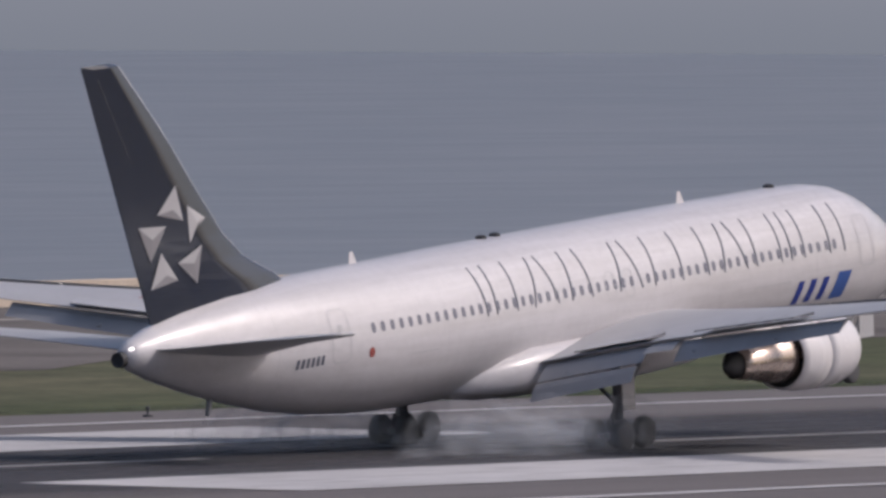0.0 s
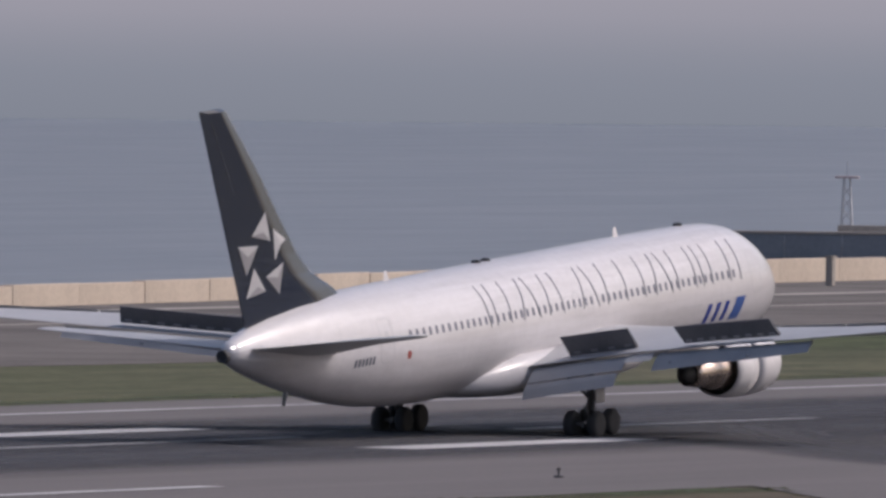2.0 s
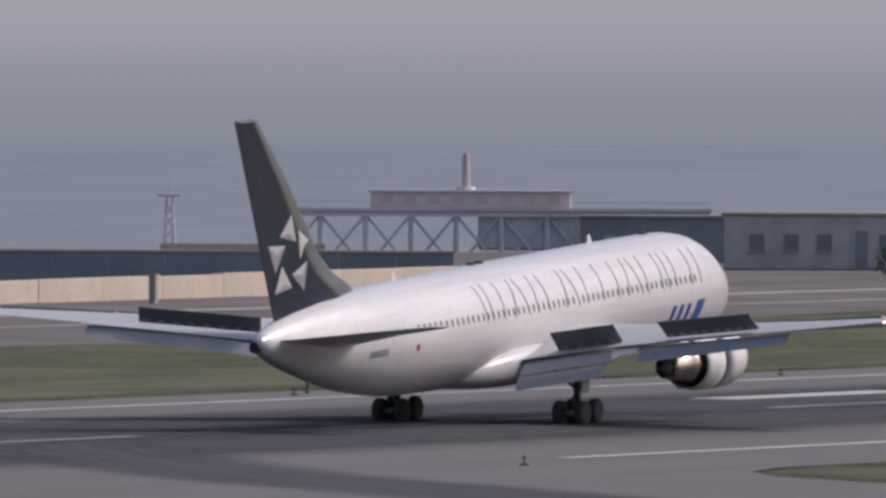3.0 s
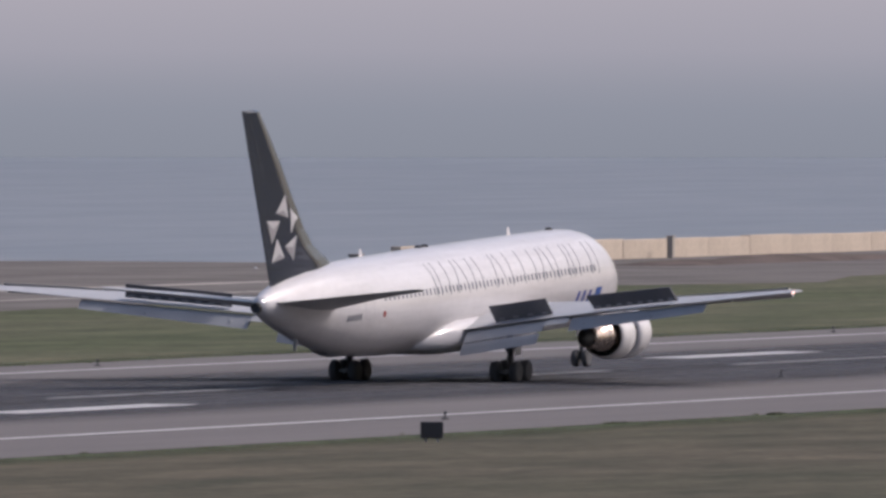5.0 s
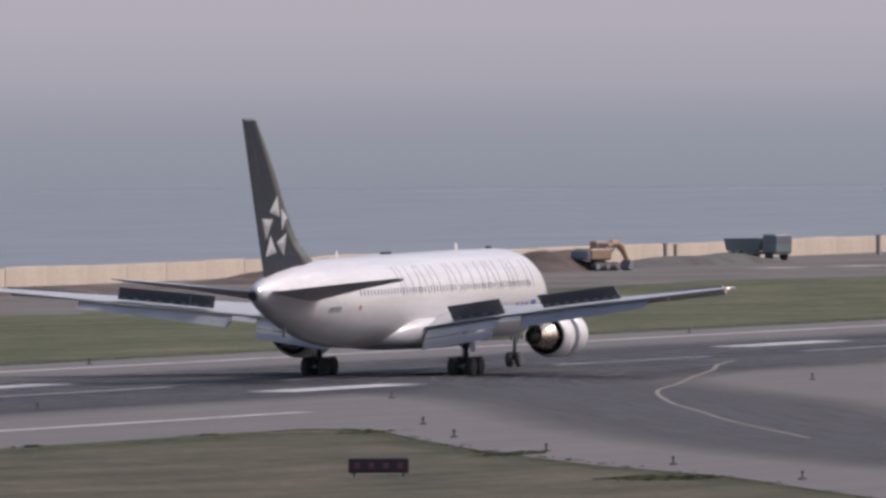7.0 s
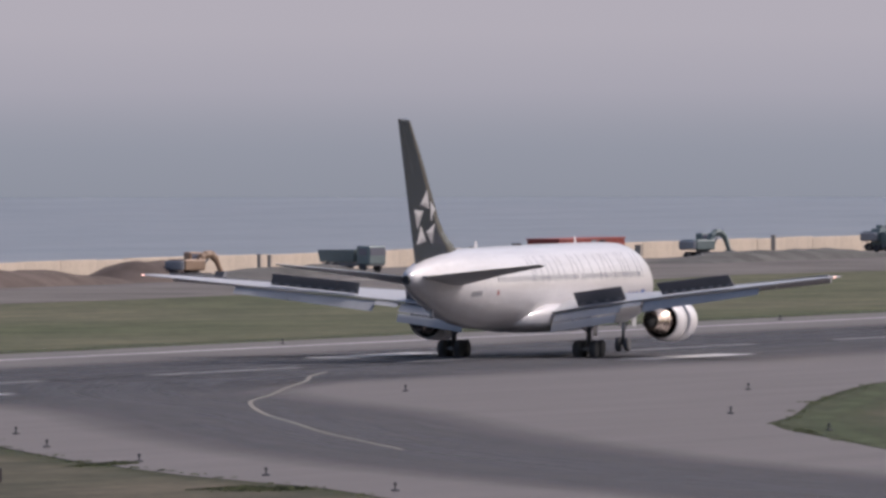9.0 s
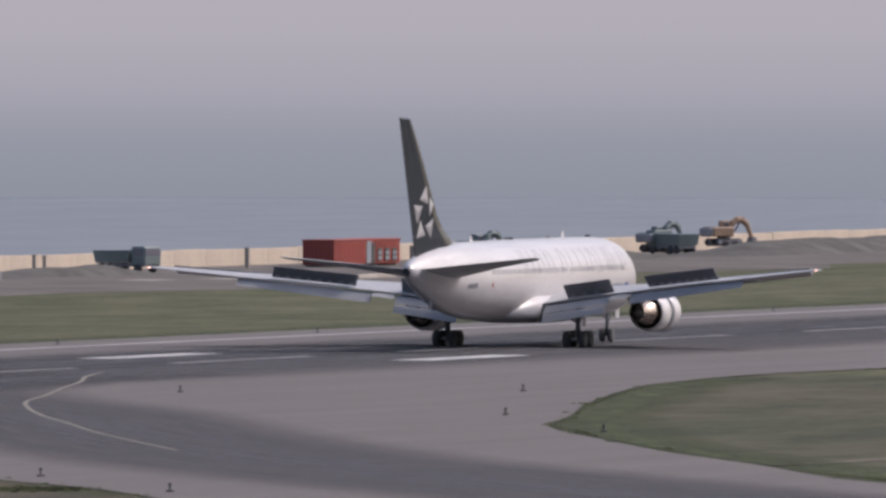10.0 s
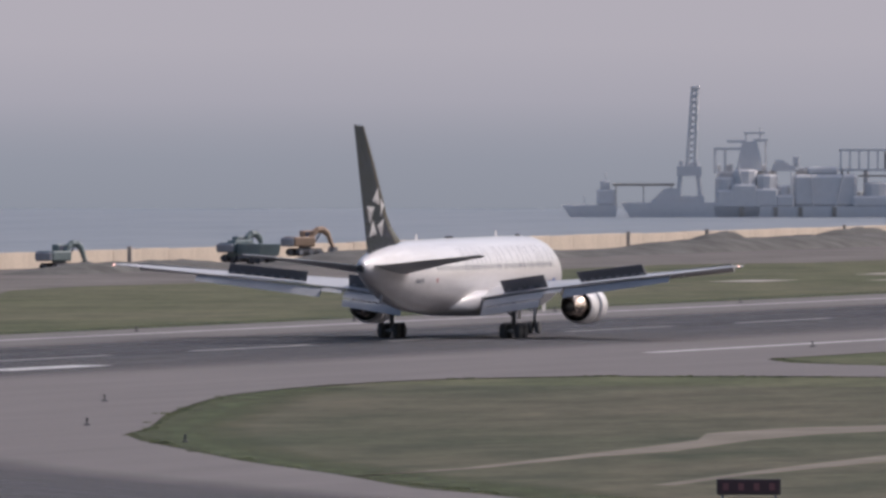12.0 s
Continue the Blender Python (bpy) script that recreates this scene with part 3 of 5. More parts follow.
def build_engine(plane, sx):
    c = (8.1 * sx, 0, 2.34)
    cowl = lathe(bmesh.new(), [(6.95, 1.16), (6.95, 1.36), (7.5, 1.40), (8.5, 1.37), (9.0, 1.28), (9.25, 1.17), (9.15, 1.08), (8.8, 1.03), (7.6, 1.06), (6.98, 1.1)], c, 'y', 40, close=False)
    eng = part("engine", cowl, M["white"], plane, "white engine cowling under the wing", True)
    part("fan", lathe(bmesh.new(), [(7.55, 1.05), (7.6, 0.4), (8.0, 0.05)], c, 'y', 32), M["dark"], eng, "dark fan disc", True)
    part("cascade", lathe(bmesh.new(), [(5.6, 1.10), (5.6, 1.17), (6.97, 1.22), (6.97, 1.12)], c, 'y', 36), M["dark"], eng, "dark reverser cascade ring")
    part("core_cowl", lathe(bmesh.new(), [(6.9, 0.98), (5.6, 0.97), (4.7, 0.88), (4.2, 0.80), (4.15, 0.74), (3.0, 0.60), (2.45, 0.53), (2.45, 0.49), (2.8, 0.47)], c, 'y', 36), M["nozzle"], eng, "burnt bare metal core cowl", True)
    part("exhaust_plug", lathe(bmesh.new(), [(3.2, 0.46), (2.5, 0.44), (2.1, 0.3), (1.7, 0.04)], c, 'y', 24), M["dark"], eng, "dark exhaust plug", True)
    sl = lathe(bmesh.new(), [(6.96, 1.27), (6.96, 1.365), (6.3, 1.34), (5.7, 1.25), (5.35, 1.17), (5.35, 1.13), (5.8, 1.17), (6.4, 1.24)], c, 'y', 40, close=False)
    sleeve = part("reverser_sleeve", sl, M["white"], plane, "white sliding thrust reverser sleeve", True)
    rings = []
    x = 8.1 * sx
    for y, z0, z1, w in [(8.0, 3.5, 3.68, 0.1), (6.5, 3.35, 3.85, 0.22), (4.5, 2.9, 3.9, 0.24), (2.5, 3.05, 3.8, 0.2), (0.5, 3.2, 3.7, 0.08)]:
        rings.append([(x - w, y, z0), (x + w, y, z0), (x + w, y, z1), (x - w, y, z1)])
    part("pylon", loft(bmesh.new(), rings), M["white"], eng, "white engine pylon")
    return eng, sleeve


SPOILERS = []
SLEEVES = []
FLEXED = []
MAIN_GEAR = []
NOSE_GEAR = []


def build_wing(plane, sx):
    bm = loft(bmesh.new(), [[(q[0], q[1], q[2] + set_angle(x) * (q[1] - te)) for q in foil(le, te, z, th, x * sx)] for x, le, te, z, th in WING])
    wing = part("wing", bm, M["grey"], plane, "swept light grey wing with silver edge", True)
    # drooped leading edge slats
    for x0, x1 in ((3.2, 7.2), (9.0, 13.4), (13.5, 18.0), (18.1, 22.6)):
        b = bmesh.new()
        rings = []
        for x in np.linspace(x0, x1, 4):
            le, te, z, th = wing_at(x)
            z += set_angle(x) * (le - te)
            rings.append([(x * sx, le + 0.45, z - 0.35), (x * sx, le + 0.55, z - 0.15), (x * sx, le + 0.25, z + 0.08), (x * sx, le - 0.35, z + 0.22), (x * sx, le + 0.1, z - 0.1)])
        part("slat", loft(b, rings), M["silver"], wing, "pale metal leading edge slat")
    for x0, x1, ch, dr, gap, drop in ((3.0, 7.6, (1.15, 1.05), 30, 0.35, 0.12), (9.25, 18.0, (1.25, 0.8), 34, 0.35, 0.12)):
        part("flap", flap_mesh(x0 * sx, x1 * sx, ch, dr, gap, drop), M["flap"], wing, "pale grey lowered trailing edge flap")
    part("aft_flap", flap_mesh(3.05 * sx, 7.5 * sx, (0.85, 0.75), 46, -0.68, 0.74), M["flap"], wing, "pale grey second flap element below a dark slot")
    part("aileron", flap_mesh(7.7 * sx, 9.15 * sx, (1.0, 1.0), 14, 0.35), M["flap"], wing, "small inboard aileron")
    for x in (4.2, 10.2, 14.6):
        le, te, z, th = wing_at(x)
        f = lathe(bmesh.new(), [(te + 2.6, 0.03), (te + 1.7, 0.13), (te + 0.5, 0.14), (te - 0.2, 0.08), (te - 0.5, 0.02)], (x * sx, 0, z - 0.5), 'y', 12)
        part("flap_fairing", f, M["flap"], wing, "", True)
    # spoilers, hinged at their front edge
    for x0, x1 in ((4.25, 5.87), (5.94, 7.55), (10.5, 11.82), (11.88, 13.2), (13.26, 14.55), (14.61, 15.9)):
        le0, te0, z0, t0 = wing_at(x0)
        le1, te1, z1, t1 = wing_at(x1)
        ch = 1.1 if x0 < 8 else 0.95
        hinge = Vector(((x0 + x1) / 2 * sx, (te0 + te1) / 2 + (0.1 if x0 < 8 else -0.25) + ch, (z0 + z1) / 2 + 0.22))
        skew = math.degrees(math.atan2((te1 - te0) * sx, x1 - x0))
        lean = -math.degrees(math.atan2((z1 - z0) * sx, x1 - x0))
        hw = math.hypot(x1 - x0, te1 - te0) / 2 + 0.03
        b = bmesh.new()
        vs = [(-hw, 0, 0.06), (hw, 0, 0.06), (hw, -ch, 0.02), (-hw, -ch, 0.02)]
        lo = [b.verts.new((x, y, -t)) for x, y, t in vs]
        hi = [b.verts.new((x, y, t)) for x, y, t in vs]
        b.faces.new(lo)
        b.faces.new(hi)
        for k in range(4):
            b.faces.new((lo[k], lo[(k + 1) % 4], hi[(k + 1) % 4], hi[k]))
        sp = part("spoiler", b, M["spoiler_shade"], plane, "grey spoiler panel, underside darkened as in shade, that rises on landing")
        # wing grey on top; the underside keeps its painted-in shade
        sp.data.materials.append(M["grey"])
        for f in sp.data.polygons:
            f.material_index = 1 if f.normal.z > 0.9 else 0
        # two added bars imitate sunlit wing showing through the spoiler slots
        for u in (-0.5, 0.5):
            part("sunlit_slot", one_box(u * hw - 0.16, u * hw + 0.16, -0.22, -0.12, -0.09, -0.05), M["flap"], sp, "small grey bar for sunlit wing seen through a slot")
        SPOILERS.append((sp, hinge, lean, skew, sx))
    le, te, z, th = wing_at(23.5)
    if sx < 0:
        b = bmesh.new()
        rows = []
        for x in np.linspace(12.2, 14.6, 5):
            le, te, z, th = wing_at(x)
            rows.append([b.verts.new((-x, le + (te - le) * u, z + th * (2.969 * math.sqrt(u) - 1.26 * u - 3.516 * u * u + 2.843 * u ** 3 - 1.015 * u ** 4) + 0.012 + set_angle(x) * (le - te) * (1 - u))) for u in (0.3, 0.42, 0.54)])
        for r0, r1 in zip(rows, rows[1:]):
            for q in (0, 1):
                b.faces.new((r0[q], r0[q + 1], r1[q + 1], r1[q]))
        part("wing_mark", b, M["red"], wing, "dull red painted patch")
    tip = lathe(bmesh.new(), [(-7.75, 0.02), (-7.7, 0.05), (-7.5, 0.05), (-7.45, 0.02)], (23.7 * sx, 0, 5.42), 'y', 10)
    part("tip_light", tip, M["nav_red"], wing, "lit wing tip light")
    return wing


def build_tail(plane):
    def fin_le(z):
        return float(np.interp(z, (6.8, 7.55, 7.9, 8.35, 9.25, 10.9, 12.65, 14.25, 15.67, 15.8), (-13.8, -15.1, -16.0, -17.0, -18.2, -19.7, -21.2, -22.75, -24.2, -24.65)))

    def fin_te(z):
        return -22.9 - 3.6 * (z - 6.6) / 9.3

    def fin_t(u):
        return float(np.interp(u, (0, 0.004, 0.015, 0.04, 0.09, 0.25, 0.28, 0.31, 0.34, 0.37, 1), (0, 0.15, 0.30, 0.46, 0.62, 0.93, 0.97, 0.992, 0.996, 0.978, 0.06)))

    def fin_ring(z):
        us = (0, 0.004, 0.015, 0.04, 0.09, 0.25, 0.28, 0.31, 0.34, 0.37, 0.72, 1)
        le, ch, h = fin_le(z), fin_le(z) - fin_te(z), fin_half(z) * (0.4 if z > 15.7 else 1)
        return [(h * fin_t(u), le - ch * u, z) for u in us] + [(-h * fin_t(u), le - ch * u, z) for u in reversed(us[1:])]

    def fin_half(z):
        return 0.47 - 0.028 * (z - 6.6)
    zs = (6.4, 6.8, 7.2, 7.55, 7.9, 8.35, 8.8, 9.25, 10.9, 12.65, 14.25, 15.3, 15.67, 15.8)
    fin = part("fin", loft(bmesh.new(), [fin_ring(z) for z in zs]), M["black"], plane, "black painted vertical fin")
    rings = []
    for z in zs[2:-1]:
        le = fin_le(z)
        ch = le - fin_te(z)
        edge = []
        for d in (0.15, 0.10, 0.05, 0.015):
            u = d / ch
            edge.append((fin_half(z) * fin_t(u) + 0.014, le - d, z))
        rings.append(edge + [(0, le + 0.02, z)] + [(-x, y, q) for x, y, q in reversed(edge)])
    part("leading_edge", loft(bmesh.new(), rings), M["white"], fin, "bright metal leading edge")
    hinge = bmesh.new()
    lines = []
    for z in (8.0, 15.3):
        y = fin_te(z) * 0.72 + fin_le(z) * 0.28
        t = fin_half(z) * fin_t(0.72) + 0.006
        lines.append([hinge.verts.new((t, y + d, z)) for d in (-0.02, 0.02)])
    hinge.faces.new((lines[0][0], lines[0][1], lines[1][1], lines[1][0]))
    part("rudder_gap", hinge, M["dark"], fin, "thin dark rudder hinge line")

    def on_fin(y, z, out):
        c = max(0.02, min(0.98, (y - fin_le(z)) / (fin_te(z) - fin_le(z))))
        return (fin_half(z) * fin_t(c) + out, y, z)
    # five pyramid shaped emblems in a ring, each with three facets
    for tri in (((-21.38, 11.48), (-22.41, 10.51), (-20.98, 10.21), (-21.55, 10.64)), ((-20.73, 10.72), (-19.52, 10.18), (-20.61, 9.38), (-20.17, 10.06)),
                ((-23.43, 10.16), (-21.91, 10.09), (-22.75, 8.87), (-22.69, 9.68)), ((-19.95, 9.26), (-21.27, 8.72), (-20.15, 7.9), (-20.38, 8.64)),
                ((-22.19, 9.18), (-22.75, 7.9), (-21.24, 8.12), (-21.9, 8.36))):
        tri = [(y - 0.08, z - 0.28) for y, z in tri]
        emblem = None
        for i, j in ((0, 1), (1, 2), (2, 0)):
            b = bmesh.new()
            b.faces.new([b.verts.new(on_fin(*tri[q], o)) for q, o in ((i, 0.03), (j, 0.03), (3, 0.05))])
            low = (tri[i][1] + tri[j][1]) / 2 < tri[3][1] - 0.05
            mt = M["silver_dark" if low else "silver"]
            if emblem is None:
                emblem = part("emblem", b, mt, fin, "silver grey pyramid emblem")
            else:
                part("facet", b, mt, emblem)
    for sx in (-1, 1):
        rings = []
        for x, le, te, zl, zt, th in ((0.5, -16.9, -23.5, 4.88, 5.58, 0.27), (1.3, -17.4, -23.6, 4.98, 5.64, 0.24), (5.3, -20.4, -24.15, 5.74, 6.05, 0.15), (8.7, -22.9, -24.7, 6.25, 6.37, 0.08), (8.95, -23.5, -24.75, 6.32, 6.40, 0.05)):
            ring = foil(le, te, 0, th, x * sx)
            rings.append([(p[0], p[1], p[2] + zl + (zt - zl) * (p[1] - le) / (te - le)) for p in ring])
        part("tailplane", loft(bmesh.new(), rings), M["grey"], plane, "light grey tailplane with dark underside", True)


def build_fuselage(plane):
    rings = []
    ys = sorted({s[0] for s in HULL} | set(np.linspace(-24, 26, 60).round(2)))
    for y in ys:
        c, w, h = hull_at(y)
        rings.append([(w * math.sin(2 * math.pi * k / 48), y, c + h * math.cos(2 * math.pi * k / 48)) for k in range(48)])
    body = part("fuselage", loft(bmesh.new(), rings), M["skin"], plane, "glossy white fuselage with slight dirt", True)
    # belly and wing root fairing
    rings = []
    for y, w, z0, z1 in ((-6.2, 0.9, 2.15, 2.7), (-5.0, 1.9, 1.9, 3.1), (-3.6, 2.5, 1.72, 3.5), (-2.0, 2.85, 1.64, 3.75), (2, 3.0, 1.58, 3.75), (6, 3.0, 1.58, 3.7), (9, 2.7, 1.68, 3.5), (11.5, 1.9, 1.88, 3.0), (13, 0.8, 2.0, 2.5)):
        c, hh = (z0 + z1) / 2, (z1 - z0) / 2
        rings.append([(w * math.copysign(abs(math.sin(a)) ** 0.7, math.sin(a)), y, c + hh * math.copysign(abs(math.cos(a)) ** 0.7, math.cos(a))) for a in (2 * math.pi * k / 28 for k in range(28))])
    part("wing_fairing", loft(bmesh.new(), rings), M["skin"], plane, "white wing root fairing", True)
    part("tail_exhaust", lathe(bmesh.new(), [(-24.9, 0.16), (-24.98, 0.27), (-24.72, 0.30)], (0, 0, 5.38), 'y', 16), M["dark"], body, "dark auxiliary exhaust in the tail cone")
    part("tail_light", lathe(bmesh.new(), [(-24.64, 0.02), (-24.62, 0.045), (-24.4, 0.045)], (0.3, 0, 5.74), 'y', 8), M["nav_white"], body, "lit white tail light")
    part("tail_skid", rod(bmesh.new(), (0, -19.3, 3.5), (0, -19.55, 2.85), 0.13, 0.08), M["steel"], body, "dark tail skid")
    # windows
    first = None
    y = -12.1
    while y < 18.95:
        gap = 5.0 < y < 5.7
        if not gap:
            b = bmesh.new()
            ring = []
            for k in range(10):
                a = 2 * math.pi * k / 10
                ring.append((y + 0.125 * math.copysign(abs(math.cos(a)) ** 0.7, math.cos(a)), 5.26 + 0.19 * math.copysign(abs(math.sin(a)) ** 0.7, math.sin(a))))
            skin_patch(b, ring, 0.012)
            part("window", b, M["window"], body, "" if first else "small dark cabin window")
            first = True
        y += 0.557
    def outline(y0, y1, z0, z1, w, name, label):
        b = bmesh.new()
        r = 0.15
        skin_stroke(b, [(y0 + r, z0), (y1 - r, z0), (y1, z0 + r), (y1, z1 - r), (y1 - r, z1), (y0 + r, z1), (y0, z1 - r), (y0, z0 + r), (y0 + r, z0)], w, 0.01)
        return part(name, b, M["seam"], body, label)
    outline(-14.5, -13.5, 4.2, 6.08, 0.07, "door", "white cabin door outlined in grey")
    outline(20.3, 21.3, 4.27, 6.1, 0.07, "door", "white cabin door outlined in grey")
    outline(2.9, 3.5, 4.72, 5.72, 0.05, "exit_hatch", "small overwing exit hatch")
    outline(4.12, 4.72, 4.72, 5.72, 0.05, "exit_hatch", "small overwing exit hatch")
    for y in (-22.9, -20.2, -17.4, -7.6, 7.2, 17.2):
        b = bmesh.new()
        cc, ww, hh = hull_at(y)
        skin_stroke(b, [(y, cc - hh * 0.9 + hh * 1.8 * k / 10) for k in range(11)], 0.025, 0.008)
        part("skin_seam", b, M["seam"], body)
    b = bmesh.new()
    skin_patch(b, [(-14.12, 5.2), (-13.86, 5.2), (-13.86, 5.55), (-14.12, 5.55)], 0.014)
    part("door_window", b, M["seam"], body)
    b = bmesh.new()
    skin_patch(b, [(-12.28 + 0.17 * math.cos(k * 0.6283), 4.4 + 0.19 * math.sin(k * 0.6283)) for k in range(10)], 0.014)
    part("roundel", b, M["red"], body, "small red disc")
    # title along the roof, reduced to a row of plain upright bars in its colour
    for top, foot in ((-5.1, -5.0), (-4.3, -4.4), (-2.95, -3.05), (-1.35, -1.9), (-0.8, -0.3), (0.78, 0.6), (1.75, 1.95), (4.2, 3.8), (4.8, 5.3), (6.3, 6.18), (8.12, 8.04),
                      (9.9, 9.8), (11.35, 10.85), (11.95, 12.45), (13.15, 13.1), (14.92, 14.8), (15.6, 15.5), (16.5, 16.4), (18.3, 18.18), (19.3, 19.2)):
        b = bmesh.new()
        skin_stroke(b, [(top, 6.7), (foot, 4.96)], 0.1)
        part("title_bar", b, M["ink"], body, "thin dark grey painted upright bar")
    # tail mark and the blue emblem by the nose as plain bars
    for k in range(6):
        b = bmesh.new()
        y0 = -16.5 + k * 0.27
        z0 = 4.18 + k * 0.008
        skin_patch(b, [(y0, z0), (y0 + 0.15, z0), (y0 + 0.2, z0 + 0.34), (y0 + 0.05, z0 + 0.34)])
        part("mark_bar", b, M["ink"], body, "short dark bar in place of a mark")
    for k in range(3):
        b = bmesh.new()
        y0 = 15.7 + k * 0.86
        skin_patch(b, [(y0, 3.27), (y0 + 0.4, 3.27), (y0 + 0.68, 4.1), (y0 + 0.28, 4.1)])
        part("emblem_bar", b, M["blue"], body, "dark blue painted bar")
    b = bmesh.new()
    skin_patch(b, [(18.35, 3.22), (19.25, 3.22), (19.65, 4.2), (18.75, 4.2)])
    part("emblem_flash", b, M["blue_bright"], body, "bright blue slanted painted flash")
    for k, (y0, y1, z) in enumerate(((-9.9, -8.2, 4.1), (12.8, 15.4, 4.15))):
        b = bmesh.new()
        skin_stroke(b, [(y0, z), (y1, z)], 0.05, 0.01)
        part("seam_line", b, M["seam"], body)
    for y, hgt in ((-9.9, 0.42), (11.9, 0.42)):
        c, w, h = hull_at(y)
        z = c + h
        ring = [[(0.05, y + 0.22, z - 0.05), (0, y - 0.25, z - 0.05), (-0.05, y + 0.22, z - 0.05)], [(0.02, y - 0.02, z + hgt), (0, y - 0.2, z + hgt), (-0.02, y - 0.02, z + hgt)]]
        part("blade_antenna", loft(bmesh.new(), ring), M["white"], body, "white blade antenna")
    for y in (-1.5, -0.6, 18.0):
        c, w, h = hull_at(y)
        part("beacon", lathe(bmesh.new(), [(c + h - 0.05, 0.22), (c + h + 0.08, 0.2), (c + h + 0.12, 0.1)], (0, y, 0), 'z', 12), M["dark"], body, "small dark roof fairing")
    return body


def build_airliner():
    plane = empty("airliner", pose(RUNWAY_X, 540, 0), "white twin-engine airliner with black fin landing on the runway", "airplane")
    build_fuselage(plane)
    build_tail(plane)
    for sx in (1, -1):
        wing = build_wing(plane, sx)
        eng, sleeve = build_engine(plane, sx)
        FLEXED.extend(((wing, sx), (eng, sx)))
        SLEEVES.append((sleeve, sx))
        MAIN_GEAR.append(build_main_gear(plane, sx))
    bm = rod(bmesh.new(), (0, 22.7, 0.45), (0, 22.9, 2.6), 0.11)
    rod(bm, (0, 22.75, 1.2), (0, 24.2, 2.4), 0.06)
    rod(bm, (-0.4, 22.7, 0.47), (0.4, 22.7, 0.47), 0.06)
    gear = part("nose_gear", bm, M["gear_metal"], plane, "steel nose landing gear strut", True)
    NOSE_GEAR.append(gear)
    for dx in (-0.3, 0.3):
        build_wheel(gear, dx, 22.7, 0.47, 0.33)
    for dx in (-0.45, 0.45):
        part("gear_door", one_box(dx - 0.02, dx + 0.02, 23.2, 24.2, 1.65, 2.5), M["grey"], gear, "grey nose gear door")
    return plane


airliner = build_airliner()


# ---- things beside the runway ----
def boxes(bm, *rows):
    for r in rows:
        box(bm, *r)
    return bm


def build_site_office(x, y, length):
    """A long red cabin of joined units with shuttered windows."""
    o = empty("site_office", pose(x, y, 0), "long red site cabin with dark shuttered windows beside the sea wall", "site cabin", "site cabins")
    bm = one_box(-1.6, 1.6, 0, length, 0.25, 2.55, bevel=0.03)
    y = 0.35
    while y < length - 0.2:
        box(bm, 1.6, 1.64, y, y + 0.18, 0.35, 2.45)
        y += 0.42
    for k in range(7):
        box(bm, -1.5 + k * 0.44, -1.3 + k * 0.44, -0.04, 0, 0.35, 2.45)
    part("body", bm, M["red"], o)
    part("roof", one_box(-1.7, 1.7, -0.1, length + 0.1, 2.55, 2.68, bevel=0.03), M["red"], o, "flat red roof with a dark rim")
    for y in (0.3, length * 0.33, length * 0.66, length - 0.7):
        part("foot", one_box(-1.4, 1.4, y, y + 0.4, 0, 0.25), M["pale"], o, "concrete footing")
    for y in (length - 7.6, length - 5.2, length - 2.8):
        w = part("window", one_box(1.645, 1.70, y, y + 1.5, 0.5, 1.75, bevel=0.02), M["sign_black"], o, "dark shuttered window")
        for k in range(2):
            part("shutter", one_box(1.70, 1.73, y + 0.1, y + 1.4, 0.65 + k * 0.5, 0.95 + k * 0.5), M["slate"], w, "dark shutter slat")
    part("joint", one_box(1.645, 1.69, length - 11.2, length - 9.6, 0.3, 2.45), M["slate"], o, "dark gap between the joined units")
    part("door", one_box(1.645, 1.70, length - 9.4, length - 8.4, 0.3, 2.25, bevel=0.02), M["sign_black"], o, "dark cabin door")
    return o


